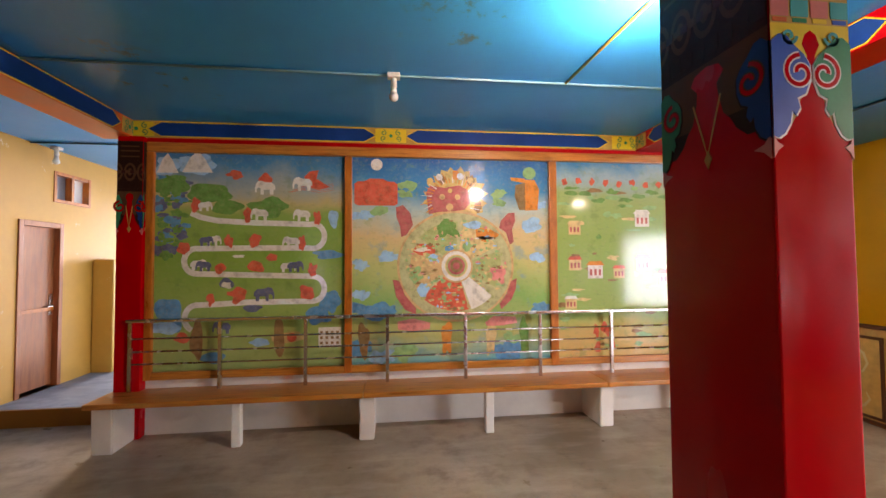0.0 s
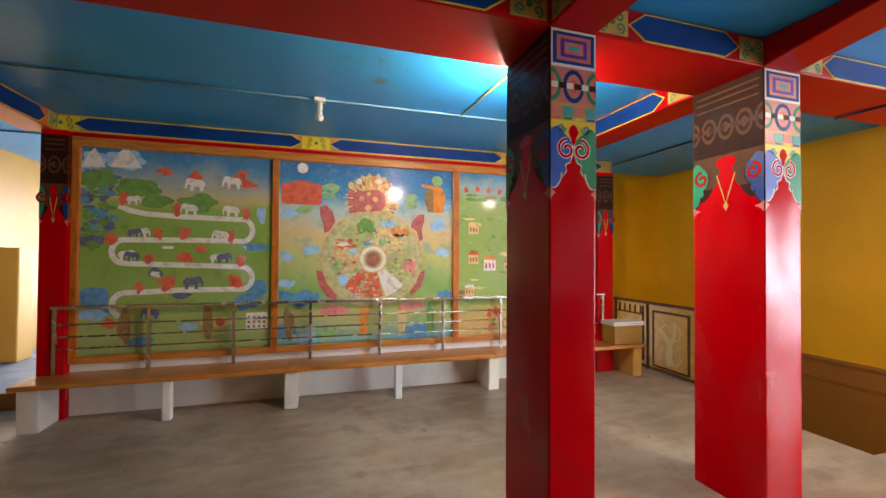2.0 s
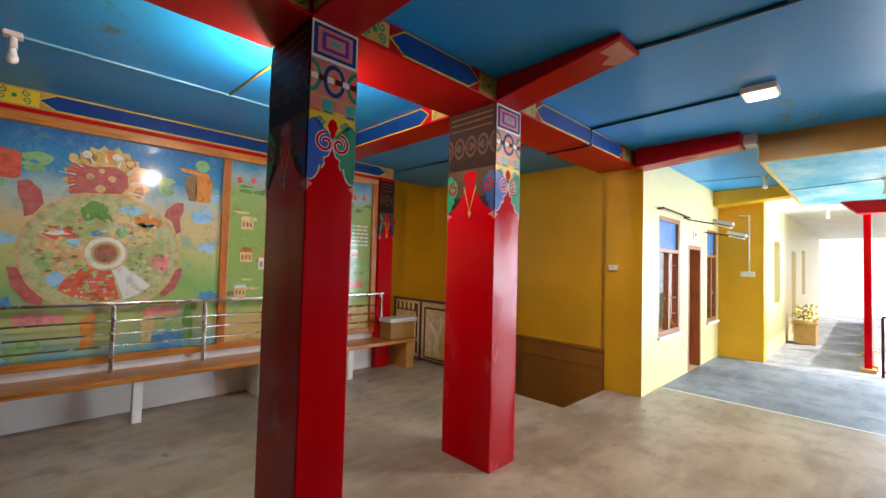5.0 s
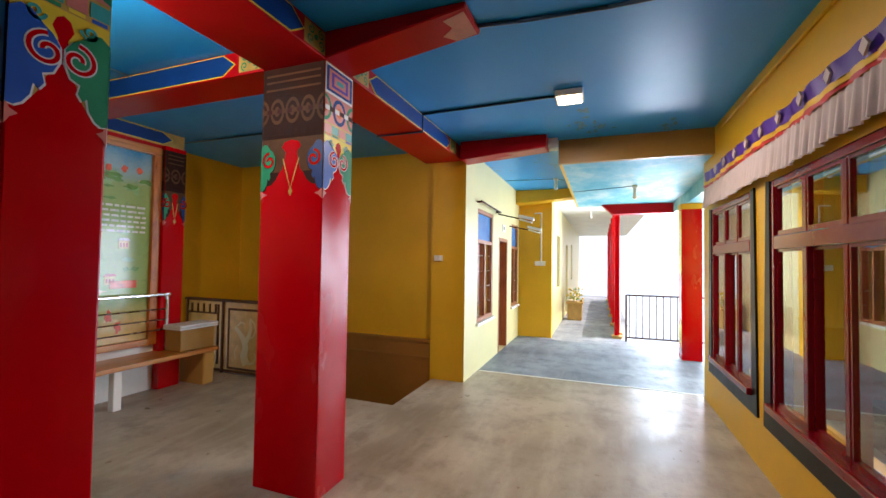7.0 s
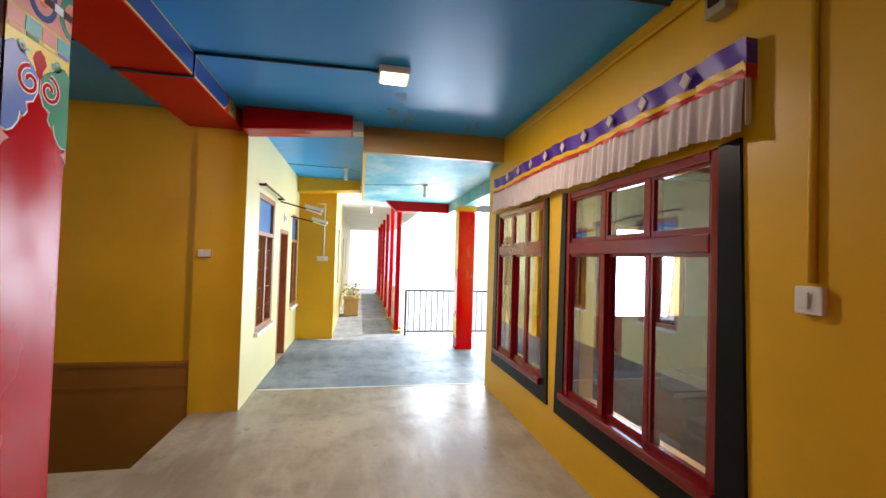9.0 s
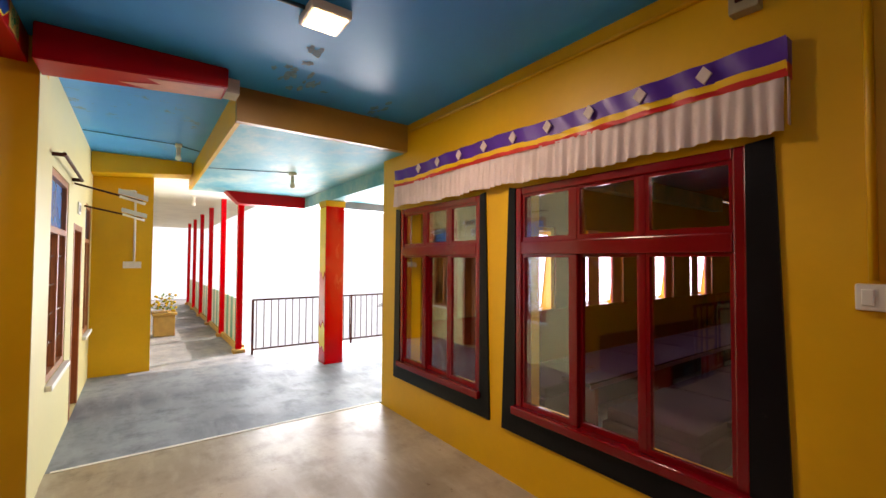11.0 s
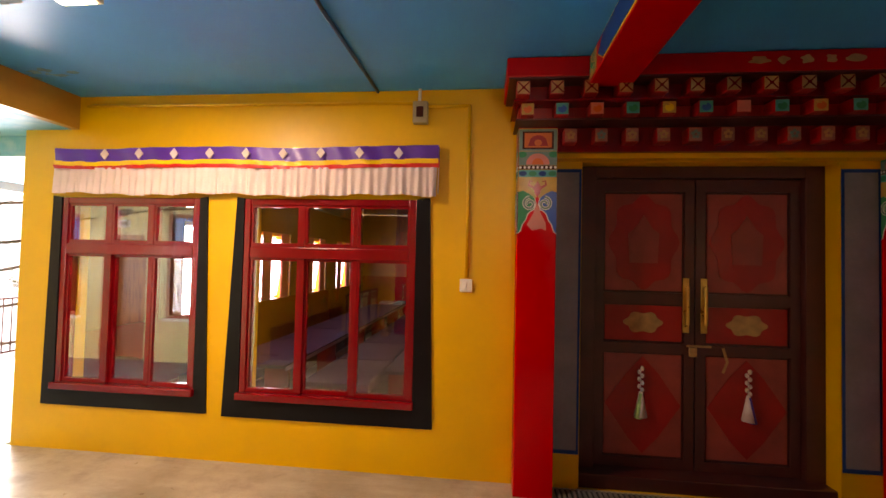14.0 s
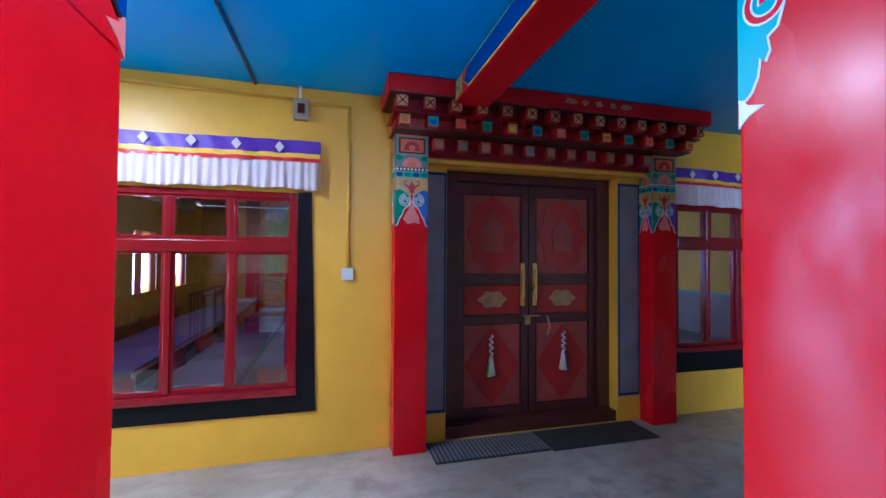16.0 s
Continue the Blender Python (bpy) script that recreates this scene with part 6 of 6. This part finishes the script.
corridor_window("window_4", *CW1)
corridor_window("window_5", *CW2)
d2 = tagged(new("door_2"), "closed orange-brown wooden corridor door", "door", "", "structure")
part("door_leaf", box(B(), 8.24, 1.57, 0.0, 8.80, 1.61, 1.81, 0.004), "doorwood", d2)
for a in ((8.181, 0.0, 8.24, 1.869), (8.80, 0.0, 8.859, 1.869), (8.24, 1.81, 8.80, 1.869)):
    part("frame_bar", box(B(), a[0], 1.425, a[1], a[2], 1.62, a[3], 0.006), "doorwood", d2)
part("knob", ball(B(), (8.31, 1.555, 0.95), 0.028), "steel", d2, smooth=True)
sg = thing("door_sign", "small pale sign with a dark number above the corridor door", "sign", at=(8.52, 1.43, 2.04))
part("board", box(B(), -0.10, -0.012, -0.06, 0.10, -0.001, 0.06), "white", sg)
part("lettering_bar", box(B(), -0.05, -0.016, -0.03, 0.05, -0.012, 0.03), "grey", sg)
sh = thing("curtain_rod", "thin iron rod above the corridor windows", "rod")
part("rod", tube(B(), (6.86, 1.36, 2.27), (8.0, 1.36, 2.25), 0.012), "iron", sh)
part("bracket", box(B(), 6.88, 1.36, 2.255, 6.90, 1.4295, 2.28), "iron", sh)
part("bracket", box(B(), 7.95, 1.36, 2.235, 7.97, 1.4295, 2.265), "iron", sh)
for x, z0, z1 in ((8.12, 2.26, 2.12), (9.02, 2.14, 2.02)):
    tl = thing("tube_light", "white tube light on a slanting arm above the corridor doorway", "light fitting", "tube lights")
    part("arm", tube(B(), (x, 1.429, z0 - 0.02), (x, 0.90, z1 - 0.01), 0.010, 8), "iron", tl, "thin dark arm")
    bm = B()
    vs = [bm.verts.new((x + dx, y, z + dz)) for y, z in ((1.10, z1 + 0.06), (0.86, z1)) for dx, dz in ((-0.05, 0.0), (0.05, 0.0), (0.03, 0.045), (-0.03, 0.045))]
    for q in ((0, 1, 2, 3), (7, 6, 5, 4), (0, 4, 5, 1), (1, 5, 6, 2), (2, 6, 7, 3), (3, 7, 4, 0)):
        bm.faces.new([vs[i] for i in q])
    part("batten", bm, "white", tl)
    part("tube", tube(B(), (x, 1.09, z1 + 0.03), (x, 0.88, z1 - 0.03), 0.014), "bulb", tl, smooth=True)

# ---- passage door and window ----
d3 = tagged(new("door_3"), "closed brown panelled wooden door in the passage", "door", "", "structure")
part("door_leaf", box(B(), -2.820, 5.235, 0.20, -2.780, 5.715, 1.97), "doorwood", d3)
for a in ((5.181, 0.171, 5.235, 2.029), (5.715, 0.171, 5.769, 2.029), (5.235, 1.97, 5.715, 2.029)):
    part("frame_bar", box(B(), -2.830, a[0], a[1], -2.715, a[2], a[3], 0.005), "doorwood", d3)
part("mid_rail", box(B(), -2.780, 5.24, 1.03, -2.765, 5.71, 1.07), "framewood", d3)
part("door_handle", (lambda b: [box(b, -2.780, 5.655, 0.98, -2.770, 5.69, 1.22), tube(b, (-2.750, 5.67, 1.08), (-2.750, 5.60, 1.08), 0.01)][0])(B()), "steel", d3, "steel lever handle")
w3 = tagged(new("window_6"), "small wooden ventilator window, one side open", "window", "", "structure")
for a in ((5.621, 2.271, 5.66, 2.629), (6.16, 2.271, 6.199, 2.629), (5.66, 2.271, 6.16, 2.31), (5.66, 2.59, 6.16, 2.629), (5.88, 2.31, 5.92, 2.59)):
    part("frame_bar", box(B(), -2.840, a[0], a[1], -2.720, a[2], a[3], 0.005), "framewood", w3)
part("pane", box(B(), -2.800, 5.92, 2.31, -2.794, 6.16, 2.59), "white", w3, "frosted pane")
part("pane", box(B(), -2.800, 5.66, 2.31, -2.794, 5.88, 2.59), "grey", w3, "dusty pane")

# ---- terrace ----
def railing(name, a, b, label, gap=0.115, top=0.88):
    a, b = Vector(a), Vector(b)
    d = (b - a).normalized()
    L = (b - a).length
    th = thing(name, label, "railing", at=a)
    def bar(z):
        return tube(B(), (0, 0, z), tuple(d * L + Vector((0, 0, z))), 0.014, 10)
    part("handrail", bar(top), "iron", th, smooth=True)
    part("bottom_rail", bar(0.08), "iron", th, smooth=True)
    n = int(L / gap)
    shared = mesh_of("baluster", tube(B(), (0, 0, 0.09), (0, 0, top - 0.01), 0.008, 8), "iron")
    for i in range(n):
        o = new("baluster", shared)
        o.parent = th
        o.location = d * (gap * (i + 0.5))
    k = 0.0
    while k < L:
        o = part("post", box(B(), -0.016, -0.016, 0.0, 0.016, 0.016, top), "iron", th)
        o.location = d * k
        k += 1.7


railing("terrace_railing", (10.2, -0.58, -0.006), (10.2, -8.9, -0.006), "dark iron terrace railing with thin upright bars")
for i in range(6):
    x = 10.50 + 1.8 * i
    th = thing("terrace_post", "slim red painted steel terrace post on a stone foot", "post", "posts of the outer terrace", (x, -0.43, -0.006))
    part("shaft", box(B(), -0.045, -0.045, 0.06, 0.045, 0.045, 2.755, 0.006), "red", th)
    part("foot", box(B(), -0.09, -0.09, 0.0, 0.09, 0.09, 0.06, 0.01), "terracotta", th, "ochre stone foot")
    if i < 5:
        pn = thing("parapet_panel", "teal and white striped terrace parapet panel", "panel", "parapet panels", (x + 0.10, -0.48, -0.006))
        for j in range(7):
            part("board", box(B(), j * 0.225, -0.02, 0.10, j * 0.225 + 0.218, 0.02, 0.86, 0.004), "teal" if j % 2 else "white", pn)
        part("bottom_kerb", box(B(), 0, -0.06, 0.0, 1.6, 0.06, 0.099), "terracotta", pn)
pl = thing("planter", "ochre painted planter box with green leaves and yellow blossom", "planter", at=(13.05, 0.50, -0.006))
bx = part("box", box(B(), -0.22, -0.18, 0.0, 0.22, 0.18, 0.42, 0.02), "terracotta", pl)
part("rim", box(B(), -0.25, -0.21, 0.42, 0.25, 0.21, 0.47, 0.01), "terracotta", bx)
r = random.Random(3)
bm, bf = B(), B()
for i in range(160):
    a, h, q = r.uniform(0, 6.28), r.uniform(0.46, 0.80), r.uniform(0.02, 0.24)
    p = Vector((q * math.cos(a), q * math.sin(a), h))
    d = Vector((math.cos(a), math.sin(a), r.uniform(-.4, .8))).normalized() * 0.08
    s = d.cross(Vector((0, 0, 1))).normalized() * 0.022
    bm.faces.new([bm.verts.new(v) for v in (p, p + d * .5 + s, p + d, p + d * .5 - s)])
    if i % 5 == 0:
        ball(bf, p + Vector((0, 0, 0.02)), 0.026, n=7)
part("leaves", bm, "m_green", pl)["kind"] = "stuff"
part("blossoms", bf, "flower", pl)["kind"] = "stuff"

# ---- prayer hall inside ----
for i, x in enumerate((5.55, 4.2)):
    th = thing("seat_row", "long low maroon cushioned seat row in the prayer hall", "bench", "seat rows in the hall")
    part("plinth", box(B(), x, -9.6, 0.0, x + 0.75, -2.2, 0.22, 0.01), "cushion", th)
    for j in range(7):
        part("cushion", box(B(), x + 0.02, -9.55 + j * 1.05, 0.221, x + 0.73, -8.53 + j * 1.05, 0.33, 0.03), "cushion", th)
    tb = thing("reading_table", "low dark red reading table before the seats", "table", "reading tables in the hall")
    tt = part("top", box(B(), x - 0.42, -9.5, 0.42, x - 0.12, -2.3, 0.46, 0.006), "cushion", tb)
    part("edging", box(B(), x - 0.43, -9.5, 0.405, x - 0.421, -2.3, 0.445, 0.002), "tableedge", tt, "pale lilac cloth edging")
    for j in range(6):
        part("leg_board", box(B(), x - 0.40, -9.45 + j * 1.40, 0.0, x - 0.14, -9.40 + j * 1.40, 0.42), "maroon", tb)
for x, y in ((3.0, -3.0), (3.0, -5.0), (1.2, -3.0)):
    cp = thing("carpet", "magenta patterned carpet square on the hall floor", "carpet", "carpets in the hall")
    part("pile", box(B(), x - .45, y - .45, 0.001, x + .45, y + .45, 0.02, 0.006), "tableedge", cp)
    part("border", box(B(), x - .41, y - .41, 0.02, x + .41, y + .41, 0.023), "carpet", cp)
    part("centre_field", box(B(), x - .28, y - .28, 0.023, x + .28, y + .28, 0.027), "cushion", cp)
for y in (-4.95, -6.65, -8.35):
    for s in (-1, 1):
        cu = thing("curtain", "pink gathered curtain at a hall window", "curtain", "curtains in the hall", (6.66, y + s * 0.30, 0.8))
        bm = B()
        rows = []
        for j in range(4):
            rows.append([bm.verts.new((0.02 * math.sin(i * 1.3), -0.13 + i * 0.013, 1.2 - j * 0.38)) for i in range(21)])
        for p, q in zip(rows, rows[1:]):
            for i in range(20):
                bm.faces.new((p[i], p[i + 1], q[i + 1], q[i]))
        part("cloth", bm, "curtain", cu, smooth=True)
for x, y in ((3.4, -6.0), (3.4, -3.4), (-0.6, -6.0)):
    hp = thing("hall_pillar", "red painted pillar with orange banner in the prayer hall", "pillar", "pillars in the hall", (x, y, 0))
    part("shaft", box(B(), -0.13, -0.13, 0.0, 0.13, 0.13, CEIL, 0.01), "red", hp)
    part("banner", box(B(), -0.2, 0.135, 1.9, 0.2, 0.15, 2.7), "orange", hp, "orange cloth banner")
bm = B()
box(bm, -4.19, -9.99, 0, 6.69, -9.95, 1.1)
box(bm, 6.62, -9.95, 0, 6.699, SOUTH - 0.25, 0.88)
solid("trim_hall_dado", bm, "maroon", "maroon painted hall dado", "dado")
solid("trim_hall_west_dado", box(B(), -4.198, -9.94, 0.0, -4.180, SOUTH - 0.25, 0.82), "grey", "grey-lilac painted dado inside the prayer hall", "dado")
solid("trim_hall_west_line", box(B(), -4.198, -9.94, 0.821, -4.174, SOUTH - 0.25, 0.875), "teal", "teal painted line above the dado", "trim")

# ---- outside ----
bm = B()
N = 40
vs = []
for i in range(N + 1):
    ring = []
    R = 0.0 if i == 0 else 12 * 1.145 ** i
    for j in range(48):
        a = 2 * math.pi * j / 48
        x, y = 4 + R * math.cos(a), -2 + R * math.sin(a)
        z = -3.2 - min(0.95 * max(0, R - 13.5), 210) + 0.03 * R * noise.noise(Vector((x * .02, y * .02, 0)))
        ring.append(bm.verts.new((x, y, min(z, -3.2))))
    vs.append(ring)
for p, q in zip(vs[1:], vs[2:]):
    for j in range(48):
        bm.faces.new((p[j], p[(j + 1) % 48], q[(j + 1) % 48], q[j]))
bm.faces.new(vs[1])
for v in [v for v in bm.verts if not v.link_faces]:
    bm.verts.remove(v)
solid("ground", bm, "ground", "dry grassy hillside falling away below the terrace", "ground", smooth=True)
# Emissive ring: the daylit haze of the distance is put in as glow.
M["haze"] = glow("glowing_valley_haze", (0.86, 0.93, 1.0), 0.25)
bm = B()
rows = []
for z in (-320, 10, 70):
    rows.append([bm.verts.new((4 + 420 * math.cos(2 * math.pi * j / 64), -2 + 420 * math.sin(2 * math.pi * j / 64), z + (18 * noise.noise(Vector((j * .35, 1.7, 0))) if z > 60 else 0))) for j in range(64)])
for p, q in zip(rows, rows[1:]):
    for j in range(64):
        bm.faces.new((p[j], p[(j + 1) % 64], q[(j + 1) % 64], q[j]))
solid("backdrop_haze", bm, "haze", "glowing backdrop for the bright hazy valley and far slopes", "backdrop")

tr = thing("cedar_tree", "cedar tree with layered flat branches beyond the terrace", "tree", at=(14.2, -7.3, -3.2))
bm = B()
tube(bm, (0, 0, 0), (0.1, 0, 4.0), 0.20, 10, 0.14)
tube(bm, (0.1, 0, 4.0), (0.12, 0.05, 8.0), 0.14, 10, 0.03)
part("trunk", bm, "bark", tr, smooth=True)
bl_, bn = B(), B()
r = random.Random(8)
for i in range(17):
    z = 2.6 + i * 0.31
    a = i * 2.4 + r.uniform(-.3, .3)
    L = 2.7 * (1 - (z - 2.6) / 7) * r.uniform(.75, 1.1)
    tip = Vector((0.1 + L * math.cos(a), L * math.sin(a), z - 0.18 * L))
    tube(bl_, (0.1, 0, z), tip, 0.038, 6, 0.010)
    for j in range(85):
        k = r.uniform(0.25, 1.02)
        p = Vector((0.1, 0, z)).lerp(tip, k) + Vector((r.gauss(0, .07 + .10 * (1 - k)), r.gauss(0, .07 + .10 * (1 - k)), r.gauss(0.02, .025)))
        for q in range(3):
            t = r.uniform(0, 6.28)
            d = Vector((math.cos(t), math.sin(t), r.uniform(-.2, .3))) * r.uniform(.07, .15)
            s = Vector((-math.sin(t), math.cos(t), r.uniform(-.4, .4))) * 0.026
            bn.faces.new([bn.verts.new(v) for v in (p, p + d * .5 + s, p + d, p + d * .5 - s)])
part("limbs", bl_, "bark", tr)
part("crown", bn, "leaf", tr)["kind"] = "stuff"

# flaking paint on the ceiling
r = random.Random(12)
for cx, cy, n in ((5.75, 0.05, 12), (6.15, -0.15, 9), (6.2, -0.75, 8)):
    th = thing("ceiling_stain", "grey flaked patch in the blue ceiling paint", "stain", "flaked patches", (cx, cy, CEIL))
    bm = B()
    for i in range(n):
        u, v = r.gauss(0, .16), r.gauss(0, .07)
        pts = blob(r, u, v, r.uniform(.02, .07), r.uniform(.01, .03), 12, 0.3)
        bm.faces.new([bm.verts.new((p, q, -0.002 - 0.0001 * i)) for p, q in pts])
    part("flake", bm, "flake", th)["kind"] = "stuff"
